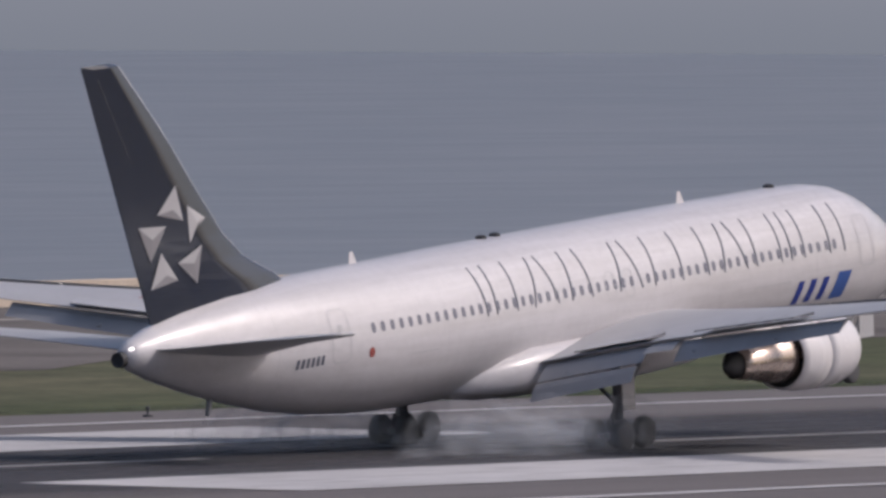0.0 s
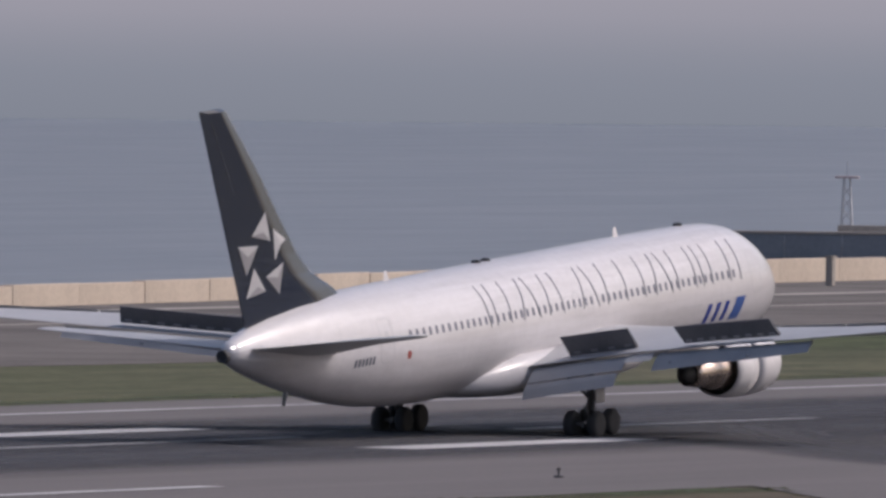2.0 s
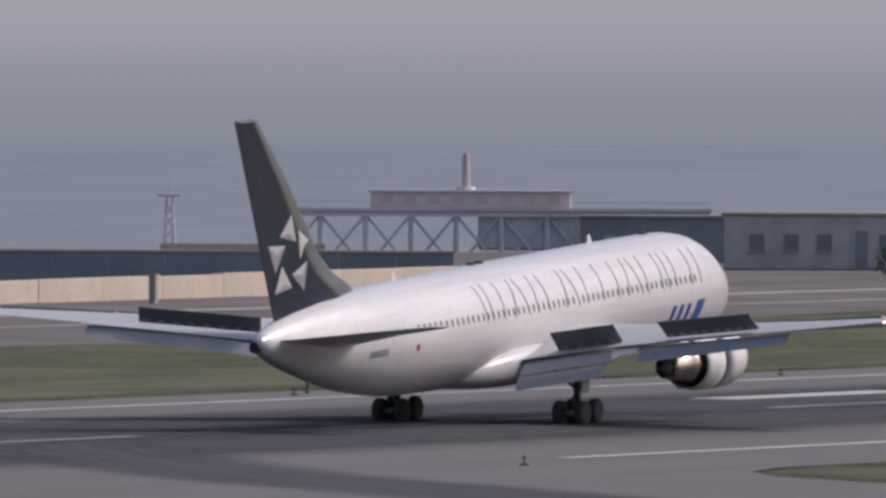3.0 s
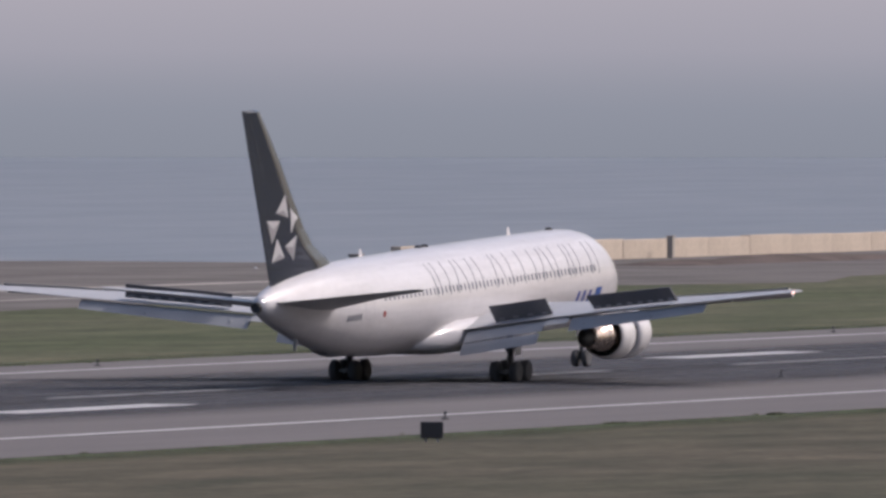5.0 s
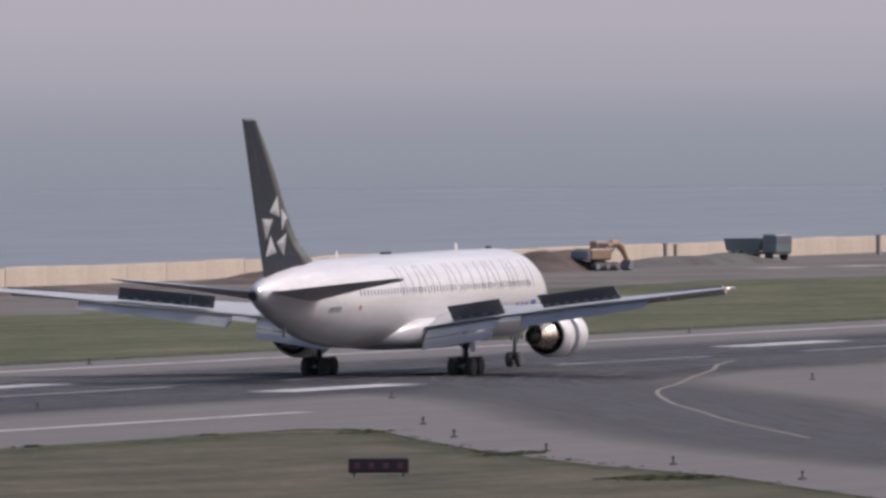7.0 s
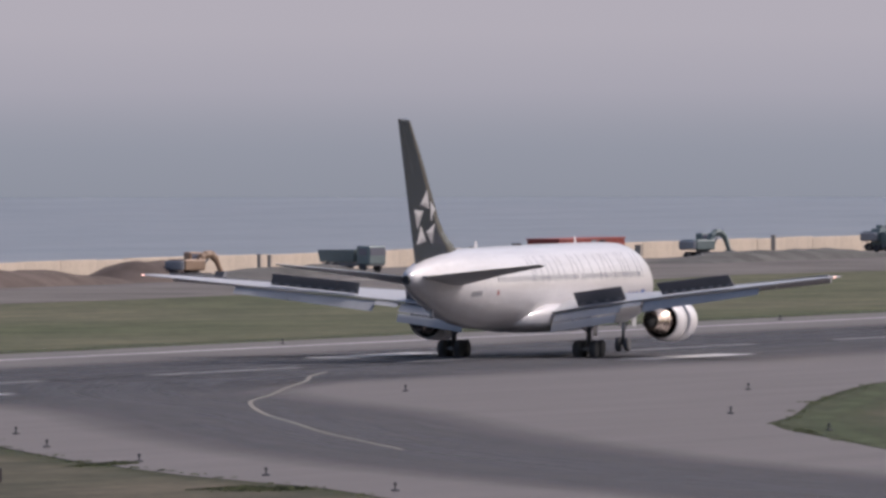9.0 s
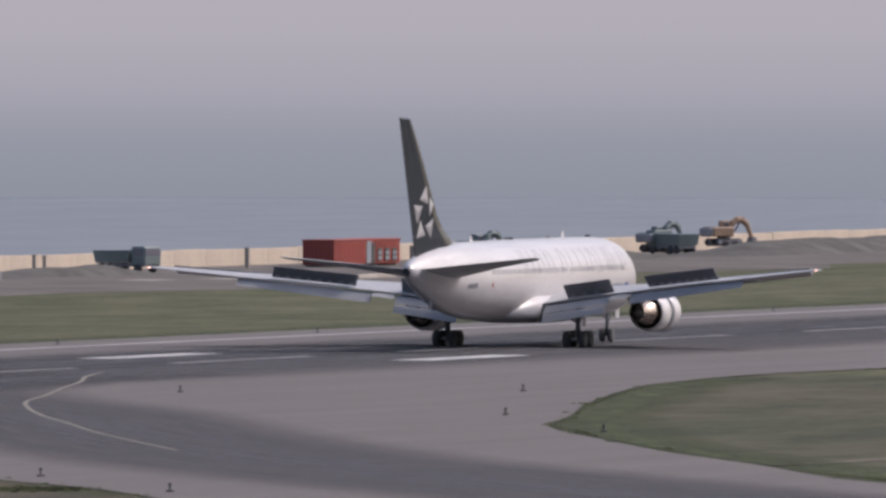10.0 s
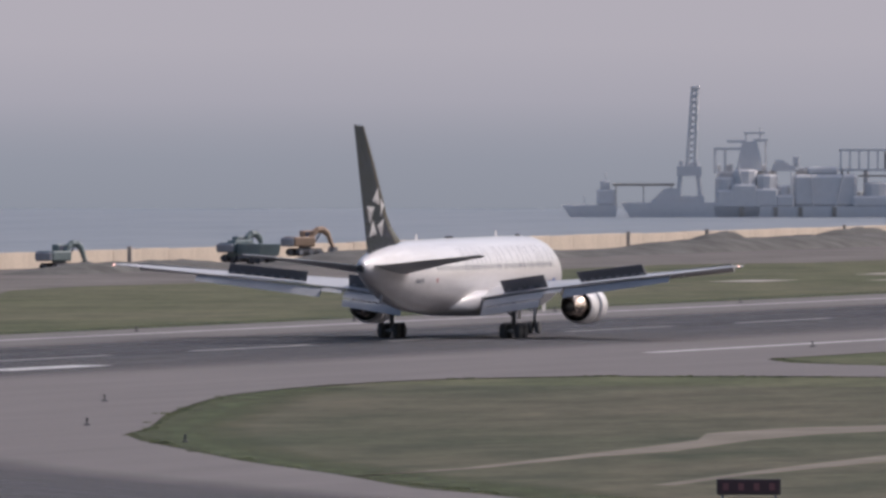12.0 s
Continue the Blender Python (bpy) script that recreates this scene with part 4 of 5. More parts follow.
def build_excavator(mat, m, label, boom=1.0):
    o = empty("excavator", m, label, "excavator", "diggers by the sea wall")
    for x in (-1.05, 1.05):
        bm = one_box(x - 0.3, x + 0.3, -1.7, 1.7, 0, 0.8, bevel=0.3)
        t = part("track", bm, M["tyre"], o, "dark crawler track")
        for y in (-1.2, 0, 1.2):
            part("roller", lathe(bmesh.new(), [(-0.34, 0.1), (-0.34, 0.26), (0.34, 0.26), (0.34, 0.1)], (x, y, 0.4), 'x', 10), M["steel"], t)
    part("turntable", lathe(bmesh.new(), [(0.8, 0.7), (1.0, 0.7)], (0, 0, 0), 'z', 14), M["steel"], o)
    part("house", one_box(-1.25, 1.25, -1.9, 0.6, 1.0, 2.0, bevel=0.12), mat, o)
    part("counterweight", one_box(-1.2, 1.2, -2.3, -1.85, 1.0, 1.9, bevel=0.15), M["steel"], o)
    cab = part("cab", one_box(-1.2, -0.25, 0.0, 1.4, 1.0, 2.65, bevel=0.1), mat, o)
    part("cab_window", one_box(-1.22, -0.23, 0.2, 1.25, 1.7, 2.5, bevel=0.02), M["window"], cab, "dark cab glazing")
    arch = [(0.5, 1.6), (0.8, 2.5 + boom * 0.6), (1.3, 3.0 + boom), (2.0, 3.05 + boom), (2.6, 2.6 + boom)]
    b = bmesh.new()
    for (y0, z0), (y1, z1) in zip(arch, arch[1:]):
        rod(b, (0.3, y0, z0), (0.3, y1, z1), 0.36, 0.34, 8)
    arm = part("boom", b, mat, o, "arched digging boom")
    part("stick", rod(bmesh.new(), (0.3, 2.55, 2.7 + boom), (0.3, 3.2, 0.9), 0.28, 0.2, 8), mat, arm)
    part("ram", rod(bmesh.new(), (0.3, 0.9, 1.2), (0.3, 1.8, 2.8 + boom), 0.09, 0.09, 8), M["gear_metal"], arm)
    part("stick_ram", rod(bmesh.new(), (0.3, 1.7, 3.35 + boom), (0.3, 2.6, 2.9 + boom), 0.08, 0.08, 8), M["gear_metal"], arm)
    bk = loft(bmesh.new(), [[(-0.3, 3.1, 0.95), (0.9, 3.1, 0.95), (0.9, 3.45, 0.9), (-0.3, 3.45, 0.9)], [(-0.3, 2.8, 0.2), (0.9, 2.8, 0.2), (0.9, 3.4, 0.0), (-0.3, 3.4, 0.0)]])
    part("bucket", bk, M["steel"], arm, "steel digging bucket")
    return o


def build_truck(m, label):
    o = empty("tipper_truck", m, label, "truck", "works trucks")
    part("chassis", one_box(-1.0, 1.0, -3.2, 3.2, 0.6, 0.9, bevel=0.03), M["steel"], o)
    bed = loft(bmesh.new(), [[(-1.15, -3.3, 0.95), (1.15, -3.3, 0.95), (1.15, 1.2, 0.95), (-1.15, 1.2, 0.95)], [(-1.25, -3.5, 2.1), (1.25, -3.5, 2.1), (1.25, 1.3, 2.15), (-1.25, 1.3, 2.15)]])
    part("tipper_bed", bed, M["green"], o, "grey-green tipping body")
    cab = part("cab", one_box(-1.15, 1.15, 1.5, 3.3, 0.7, 2.5, bevel=0.15), M["green"], o)
    part("windscreen", one_box(-1.0, 1.0, 3.29, 3.33, 1.6, 2.3), M["window"], cab, "dark windscreen")
    part("side_window", one_box(1.14, 1.18, 2.0, 3.0, 1.6, 2.25), M["window"], cab)
    for x in (-0.95, 0.95):
        for y in (-2.5, -1.4, 2.3):
            build_wheel(o, x, y, 0.48, 0.3)
    return o


def build_mound(name, y0, y1, x, w, h, seed, label, mat="mound", even=0.0):
    rnd = random.Random(seed)
    bm = bmesh.new()
    n = max(8, int((y1 - y0) / 2.2))
    grid = []
    for i in range(n + 1):
        u = i / n
        y = y0 + (y1 - y0) * u
        env = min(1, 4 * u, 4 * (1 - u)) * h * (0.62 + 0.3 * even + (0.5 - 0.3 * even) * noise.noise((y * 0.09, seed, 0)) + 0.22 * noise.noise((y * 0.4, seed, 3)))
        row = []
        for j in range(9):
            v = j / 8
            z = max(0.0, env) * math.sin(math.pi * v) ** 0.8 + (0.12 * noise.noise((y * 0.6, j, seed)) if 0 < j < 8 else -0.05)
            row.append(bm.verts.new((x + (v - 0.5) * w + 0.3 * noise.noise((y * 0.2, j * 0.5, seed)), y, z)))
        grid.append(row)
    for a, b in zip(grid, grid[1:]):
        for j in range(8):
            bm.faces.new((a[j], a[j + 1], b[j + 1], b[j]))
    return tagged(link(name, bm, M[mat], True), label, "earth mound", "earth mounds")


def build_sign(m, w, h, mat, label, bars):
    o = empty("taxiway_sign", m, label, "airfield sign", "airfield signs")
    part("panel", one_box(-w / 2, w / 2, -0.12, 0.12, 0.18, h, bevel=0.03), M["sign_black"], o)
    part("face", one_box(-w / 2 + 0.06, w / 2 - 0.06, -0.135, -0.122, 0.24, h - 0.06), mat, o)
    for k in range(bars):
        x = -w / 2 + 0.4 + k * (w - 0.8) / max(bars - 1, 1)
        part("plain_bar", one_box(x - 0.13, x + 0.13, -0.15, -0.137, 0.38, h - 0.2), M["sign_bar"], o, "dull bar in place of writing")
    for x in (-w / 2 + 0.25, w / 2 - 0.25):
        part("leg", rod(bmesh.new(), (x, 0, 0), (x, 0, 0.2), 0.06), M["steel"], o)
    return o


def build_mast(m, h, label, cap):
    o = empty("light_mast", m, label, "mast", "masts by the shore")
    legs = [(-0.5, -0.5), (0.5, -0.5), (0.5, 0.5), (-0.5, 0.5)]
    for x, y in legs:
        part("leg", rod(bmesh.new(), (x, y, 0), (x * 0.45, y * 0.45, h), 0.07, 0.06, 6), M["hazed_grey"], o)
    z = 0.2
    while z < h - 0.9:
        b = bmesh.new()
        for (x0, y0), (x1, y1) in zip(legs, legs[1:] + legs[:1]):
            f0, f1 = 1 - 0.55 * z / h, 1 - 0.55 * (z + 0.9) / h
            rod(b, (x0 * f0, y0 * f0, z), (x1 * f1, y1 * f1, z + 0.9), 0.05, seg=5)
        part("lattice", b, M["hazed_grey"], o)
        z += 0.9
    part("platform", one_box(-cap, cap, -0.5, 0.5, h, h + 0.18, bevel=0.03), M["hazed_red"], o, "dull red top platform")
    part("finial", rod(bmesh.new(), (0, 0, h), (0, 0, h + 1.3), 0.06, 0.03, 6), M["hazed_grey"], o)
    return o


def turned(x, y, deg):
    return pose(x, y, 0, 0, 0, deg)


def build_shore():
    build_site_office(-490, 828, 24)
    build_site_office(-509, 1628, 21.5)
    build_excavator(M["yellow"], turned(-503.5, 1505, -30), "yellow crawler excavator with lowered boom on bare earth", -0.6)
    build_excavator(M["yellow"], pose(-511, 1776, 0.7, 0, 0, -44), "orange-yellow crawler excavator with an arched boom on an earth mound", -0.3)
    build_excavator(M["green"], turned(-512, 1691, -32), "dark green crawler excavator with an arched boom beside the sea wall", -0.3)
    build_excavator(M["green"], pose(-514, 1762, 0.2, 0, 0, -30), "grey-green crawler excavator with raised boom", -0.1)
    build_truck(turned(-512, 1578, 242), "grey green tipper truck parked along the sea wall")
    build_truck(turned(-512, 1760, 48), "grey-green tipper truck beside an excavator")
    build_mound("earth_mound", 1415, 1500, -508, 9, 1.55, 2, "long low mound of dug brown earth", even=0.8)
    build_mound("earth_mound", 1496, 1515, -508, 9, 2.1, 3, "steep heap of freshly dug brown earth", even=1.0)
    build_mound("earth_mound", 1738, 1856, -503, 12, 1.6, 5, "dark grown-over bank of earth before the sea wall", "bank", 0.9)
    build_mound("earth_mound", 1846, 2100, -504, 12, 1.5, 9, "long dark grown-over bank before the sea wall", "bank", 0.8)
    build_mound("earth_mound", 1527, 1572, -509, 7, 1.0, 11, "low dark heap of earth before the sea wall", "bank", 0.8)
    build_mound("earth_mound", 1655, 1735, -505, 8, 1.5, 13, "low dark heap of earth before the sea wall", "bank")
    build_mound("earth_mound", 1330, 1400, -505, 8, 0.7, 15, "low grassy heap of earth")
    build_mound("earth_mound", 1940, 1960, -512, 7, 1.75, 23, "dark rounded heap of earth against the sea wall", "bank", 1.0)
    build_mound("earth_mound", 1992, 2030, -512, 7, 1.8, 27, "dark rounded heap of earth against the sea wall", "bank", 1.0)
    # marker posts along the wall
    for x, y, h, w in ((-513, 1290, 1.3, 0.9), (-513, 1306.5, 1.4, 0.8), (-519.5, 1377, 1.8, 0.5), (-514, 1556, 1.8, 0.3), (-514, 1559, 1.7, 0.3), (-513, 1618, 1.9, 0.4), (-512, 1669, 1.6, 0.6),
                       (-519, 1739, 1.9, 0.4), (-519.5, 1938, 1.8, 0.35), (-519.5, 1973, 1.8, 0.35), (-519.5, 2037, 1.8, 0.35), (-512, 1052, 1.9, 0.5), (-512, 1020, 1.7, 0.4)):
        o = empty("marker_post", pose(x, y, 0), "weathered grey post standing before the sea wall", "post", "posts along the wall")
        part("post", one_box(-w / 2, w / 2, -w / 2, w / 2, 0, h, bevel=0.04), M["pale"], o)
        part("cap", one_box(-w / 2 - 0.06, w / 2 + 0.06, -w / 2 - 0.06, w / 2 + 0.06, h, h + 0.1), M["pale"], o)
    # signs and small boxes on the near verge
    build_sign(turned(-297.3, 757, 21), 1.05, 0.95, M["sign_black"], "small black back of a distance marker sign in dry grass", 0)
    build_sign(turned(-265, 760.5, 19), 2.75, 0.85, M["sign_red"], "long dark taxiway sign with dull red markings", 4)
    build_sign(turned(-202.5, 776.5, 16), 2.9, 0.9, M["sign_red"], "long dark taxiway sign with dull red markings", 4)
    for x, y, paint, label in ((-306, 527.5, "orange", "low orange dome marker standing in the verge"), (-389, 660, "red", "low dull red dome marker on the far verge")):
        dome = empty("dome_marker", pose(x, y, 0), label, "marker", "dome markers")
        part("dome", lathe(bmesh.new(), [(0.02, 0.75), (0.2, 0.7), (0.42, 0.45), (0.5, 0.1)], (0, 0, 0), 'z', 20), M[paint], dome, "", True)
        part("rim", lathe(bmesh.new(), [(0.0, 0.8), (0.03, 0.8)], (0, 0, 0), 'z', 20), M["pale"], dome, "pale base rim")
    # runway edge lights
    lamp = empty("edge_light", pose(-313.5, 560, 0.05), "small dark runway edge light on a stem", "edge light", "runway edge lights")
    part("base", lathe(bmesh.new(), [(0, 0.2), (0.06, 0.2), (0.1, 0.08)], (0, 0, 0), 'z', 10), M["tyre"], lamp)
    part("stem", rod(bmesh.new(), (0, 0, 0.08), (0, 0, 0.3), 0.04, seg=8), M["tyre"], lamp)
    part("lens", lathe(bmesh.new(), [(0.28, 0.07), (0.32, 0.09), (0.38, 0.07), (0.41, 0.03)], (0, 0, 0), 'z', 10), M["tyre"], lamp, "dark lens housing")
    for k in range(1, 14):
        if not 850 < 560 + 60 * k < 1180:
            copy_thing(lamp, pose(-313.5, 560 + 60 * k, 0.05))
    for k in range(-1, 16):
        copy_thing(lamp, pose(-381.5, 560 + 60 * k, 0.05))
    for x, y in TAXI_LIGHTS:
        copy_thing(lamp, pose(x, y, 0.06))


TAXI_LIGHTS = ((-300, 868), (-288, 838), (-273, 808), (-258, 782), (-243, 755), (-300, 1000), (-280, 930), (-262, 888), (-325, 935), (-318, 990), (-335, 905))


def build_kerb():
    o = empty("concrete_kerb", pose(-478, 1546.3, 0, 0, 0, 6), "low pale concrete kerb lying on the grass edge", "kerb")
    for k in range(4):
        part("kerb_piece", one_box(-0.25, 0.25, -9 + k * 4.5, -4.55 + k * 4.5, 0, 0.42, bevel=0.05), M["pale"], o)


def build_headland_things():
    # white works building
    o = empty("works_building", turned(-541.5, 1231, 23), "low white flat-roofed works building with a dark doorway", "building")
    part("wall", one_box(-8.5, 6.2, -3, 3, 0, 4.1, bevel=0.05), M["hut_white"], o)
    part("roof", one_box(-8.7, 6.4, -3.2, 3.2, 4.1, 4.35, bevel=0.04), M["pale"], o, "flat roof with a thin rim")
    d = part("door", one_box(1.4, 2.4, -3.06, -3.0, 0.2, 2.9), M["slate"], o, "dark blue-grey door")
    part("frame", boxes(bmesh.new(), (1.28, 1.4, -3.09, -3.0, 0.2, 3.0), (2.4, 2.52, -3.09, -3.0, 0.2, 3.0), (1.28, 2.52, -3.09, -3.0, 3.0, 3.12)), M["grey"], d)
    for x in (-6.0, -3.4, -0.9, 3.8):
        w = part("window", one_box(x - 0.55, x + 0.55, -3.05, -3.0, 1.4, 2.7), M["window"], o, "dark window")
        part("sill", one_box(x - 0.65, x + 0.65, -3.12, -3.0, 1.3, 1.4), M["pale"], w)
    # shrub beside it
    rnd = random.Random(21)
    s = empty("shrub", pose(-522.8, 1201, 0), "dark green bush beside the works building", "bush")
    b = bmesh.new()
    for k in range(7):
        a = rnd.uniform(0, 6.28)
        rod(b, (0, 0, 0), (math.cos(a) * 1.5, math.sin(a) * 1.0, rnd.uniform(1.2, 2.2)), 0.07, 0.03, 5)
    part("branches", b, M["mound"], s)
    b = bmesh.new()
    for k in range(900):
        p = Vector((rnd.gauss(0, 1.1), rnd.gauss(0, 0.9), abs(rnd.gauss(1.2, 0.65))))
        if p.z > 2.9 - 0.25 * p.x * p.x:
            continue
        q = Euler((rnd.uniform(0, 6), rnd.uniform(0, 6), rnd.uniform(0, 6))).to_matrix()
        r = rnd.uniform(0.12, 0.26)
        b.faces.new([b.verts.new(p + q @ Vector(v) * r) for v in ((-1, 0, 0), (0, -0.5, 0), (1, 0, 0), (0, 0.5, 0))])
    part("leaves", b, M["leaf"], s)
    # slate shed with a pale door
    o = empty("pump_house", turned(-571, 1257, 24), "slate-blue clad pump house with a pale door", "building")
    part("wall", one_box(-3.4, 9, -2.5, 2.5, -0.1, 3.5, bevel=0.05), M["slate"], o)
    part("roof", one_box(-3.6, 9.2, -2.7, 2.7, 3.5, 3.68), M["steel"], o)
    part("door", one_box(-1.6, -0.6, -2.56, -2.5, 0.1, 2.1), M["hut_white"], o, "pale door")
    # quay wall
    o = empty("quay_wall", turned(-571, 1156, -26 + 50), "dark slate quay wall with a pale coping", "quay")
    for k in range(-1, 7):
        part("panel", one_box(k * 4.2, k * 4.2 + 4.16, -0.4, 0.4, -3.2, 1.85), M["slate"], o)
    part("coping", one_box(-4.4, 29.5, -0.5, 0.5, 1.85, 2.05, bevel=0.03), M["pale"], o, "pale coping")
    part("parapet", one_box(8, 20, 0.6, 1.2, 1.6, 2.5), M["pale"], o, "low pale parapet")
    # jetty on trestle legs, its steel colours paled to paint in haze
    o = empty("jetty", turned(-626, 1308, 25), "red steel jetty paled by painted haze, on trestle legs with a pale cabin", "jetty")
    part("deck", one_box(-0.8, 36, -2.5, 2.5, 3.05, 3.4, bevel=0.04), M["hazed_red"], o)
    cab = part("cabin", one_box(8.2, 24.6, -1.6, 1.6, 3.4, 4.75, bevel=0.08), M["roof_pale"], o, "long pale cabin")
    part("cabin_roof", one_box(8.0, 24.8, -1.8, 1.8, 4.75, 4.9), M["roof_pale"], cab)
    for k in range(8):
        part("cabin_window", one_box(9 + k * 1.95, 10 + k * 1.95, -1.63, -1.6, 3.8, 4.4), M["hazed_red"], cab, "red panel paled by painted haze")
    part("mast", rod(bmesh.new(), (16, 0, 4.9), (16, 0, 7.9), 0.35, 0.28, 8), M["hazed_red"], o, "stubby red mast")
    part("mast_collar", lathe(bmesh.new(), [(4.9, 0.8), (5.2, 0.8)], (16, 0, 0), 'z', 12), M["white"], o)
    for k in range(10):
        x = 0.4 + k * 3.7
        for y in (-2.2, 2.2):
            part("leg", rod(bmesh.new(), (x, y, -3.4), (x, y, 3.05), 0.22, seg=8), M["hazed_grey"], o)
        part("brace", rod(bmesh.new(), (x, -2.2, -1.5), (min(x + 3.7, 34), -2.2, 2.9), 0.12, seg=6), M["hazed_grey"], o)
        part("brace", rod(bmesh.new(), (x, -2.2, 2.9), (min(x + 3.7, 34), -2.2, -1.5), 0.12, seg=6), M["hazed_grey"], o)
    part("pump_block", one_box(17, 27, -2, 2, 0.0, 3.0, bevel=0.2), M["hazed_grey"], o, "dark machinery under the deck")
    part("girder", one_box(-0.8, 36, -2.55, -2.45, 2.75, 3.05), M["hazed_grey"], o)
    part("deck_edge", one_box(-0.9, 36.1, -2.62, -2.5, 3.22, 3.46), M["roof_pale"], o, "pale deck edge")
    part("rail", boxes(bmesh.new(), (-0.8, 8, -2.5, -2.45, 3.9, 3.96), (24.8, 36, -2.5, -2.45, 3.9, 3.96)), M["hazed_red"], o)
    build_mast(turned(-590, 1215, 20), 5.3, "slim grey lattice mast with a dull red platform", 0.9)
    build_mast(turned(-569.5, 1333.5, 20), 5.4, "slim grey lattice mast with a crossbar", 0.75)
    # parked vans and pale blocks
    v = empty("concrete_block", turned(-507.5, 1182.5, 22), "pale concrete block lying on bare earth", "block", "concrete blocks")
    part("block", one_box(-1.3, 1.3, -0.5, 0.5, 0, 0.75, bevel=0.08), M["pale"], v)
    part("lifting_eye", rod(bmesh.new(), (-0.3, 0, 0.8), (0.3, 0, 0.8), 0.04, seg=6), M["steel"], v)
    for x, y in ((-508.8, 1194), (-506.9, 1195.5), (-513, 1094)):
        copy_thing(v, turned(x, y, 20))


def build_works_barge():
    """A works fleet on the water: hulls, a tall crane, frames and sheds."""
    # pale colour with the haze of distance mixed in
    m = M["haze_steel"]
    base = pose(-730.2, 2776, SEA_Z, 0, 0, 15)

    def thing(name, x, label, cat):
        return empty(name, base @ pose(x, 0, 0), label, cat)

    def hull(bm, x0, x1, h, d=4, fore=1.2):
        return loft(bm, [[(x0 + 0.4, -d, -0.3), (x1 - 0.4, -d, -0.3), (x1 - 0.4, d, -0.3), (x0 + 0.4, d, -0.3)], [(x0 - fore, -d, h), (x1, -d, h), (x1, d, h), (x0 - fore, d, h)]])
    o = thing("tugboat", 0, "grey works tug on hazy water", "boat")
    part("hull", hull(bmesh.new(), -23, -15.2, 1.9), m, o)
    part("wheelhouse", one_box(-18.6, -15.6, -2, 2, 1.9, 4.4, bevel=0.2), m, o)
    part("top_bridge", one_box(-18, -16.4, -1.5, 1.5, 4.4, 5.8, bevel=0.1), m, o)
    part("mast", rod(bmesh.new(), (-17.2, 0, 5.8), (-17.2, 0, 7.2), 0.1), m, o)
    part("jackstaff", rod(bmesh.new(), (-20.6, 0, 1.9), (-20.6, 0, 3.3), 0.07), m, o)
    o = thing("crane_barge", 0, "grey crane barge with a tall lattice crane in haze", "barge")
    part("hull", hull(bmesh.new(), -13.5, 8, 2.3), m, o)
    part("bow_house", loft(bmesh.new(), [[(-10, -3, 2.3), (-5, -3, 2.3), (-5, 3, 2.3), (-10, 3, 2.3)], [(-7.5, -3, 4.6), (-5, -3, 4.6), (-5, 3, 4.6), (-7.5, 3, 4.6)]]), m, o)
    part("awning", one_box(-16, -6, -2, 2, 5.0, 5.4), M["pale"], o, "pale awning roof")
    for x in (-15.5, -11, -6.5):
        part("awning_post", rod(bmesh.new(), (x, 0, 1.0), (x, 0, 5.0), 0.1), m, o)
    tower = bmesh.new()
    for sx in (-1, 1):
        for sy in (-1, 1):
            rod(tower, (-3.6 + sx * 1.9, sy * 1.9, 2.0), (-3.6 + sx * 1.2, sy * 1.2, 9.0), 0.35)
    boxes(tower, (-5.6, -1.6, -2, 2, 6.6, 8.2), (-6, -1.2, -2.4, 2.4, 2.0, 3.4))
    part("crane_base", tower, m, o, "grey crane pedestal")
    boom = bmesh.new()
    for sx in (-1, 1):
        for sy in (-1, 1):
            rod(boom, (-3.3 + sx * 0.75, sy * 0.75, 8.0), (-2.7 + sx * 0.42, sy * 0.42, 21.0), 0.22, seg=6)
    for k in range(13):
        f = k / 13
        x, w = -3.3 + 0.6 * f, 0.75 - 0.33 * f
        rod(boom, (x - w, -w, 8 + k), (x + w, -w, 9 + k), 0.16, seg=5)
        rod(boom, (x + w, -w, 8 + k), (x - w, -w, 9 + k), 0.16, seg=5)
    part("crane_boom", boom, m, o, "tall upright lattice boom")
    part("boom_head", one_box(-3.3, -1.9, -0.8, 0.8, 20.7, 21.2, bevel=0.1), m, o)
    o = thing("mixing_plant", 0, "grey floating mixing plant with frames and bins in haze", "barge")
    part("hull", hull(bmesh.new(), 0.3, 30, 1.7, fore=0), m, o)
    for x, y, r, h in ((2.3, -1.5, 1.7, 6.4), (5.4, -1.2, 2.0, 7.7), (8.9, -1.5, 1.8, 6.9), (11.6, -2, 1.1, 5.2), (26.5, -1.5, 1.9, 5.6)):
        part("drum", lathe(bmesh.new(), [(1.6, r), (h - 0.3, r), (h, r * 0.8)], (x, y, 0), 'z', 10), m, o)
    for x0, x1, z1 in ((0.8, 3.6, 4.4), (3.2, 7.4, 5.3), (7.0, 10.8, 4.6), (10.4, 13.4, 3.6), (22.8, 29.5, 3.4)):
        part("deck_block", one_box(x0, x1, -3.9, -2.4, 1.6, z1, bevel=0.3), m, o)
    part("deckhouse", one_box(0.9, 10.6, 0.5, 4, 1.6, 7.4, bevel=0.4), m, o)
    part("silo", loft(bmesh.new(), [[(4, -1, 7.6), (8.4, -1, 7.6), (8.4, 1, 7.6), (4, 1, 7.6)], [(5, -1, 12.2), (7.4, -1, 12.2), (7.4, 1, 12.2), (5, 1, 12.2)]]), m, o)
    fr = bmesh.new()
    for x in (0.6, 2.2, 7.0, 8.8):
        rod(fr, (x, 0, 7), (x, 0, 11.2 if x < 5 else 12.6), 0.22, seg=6)
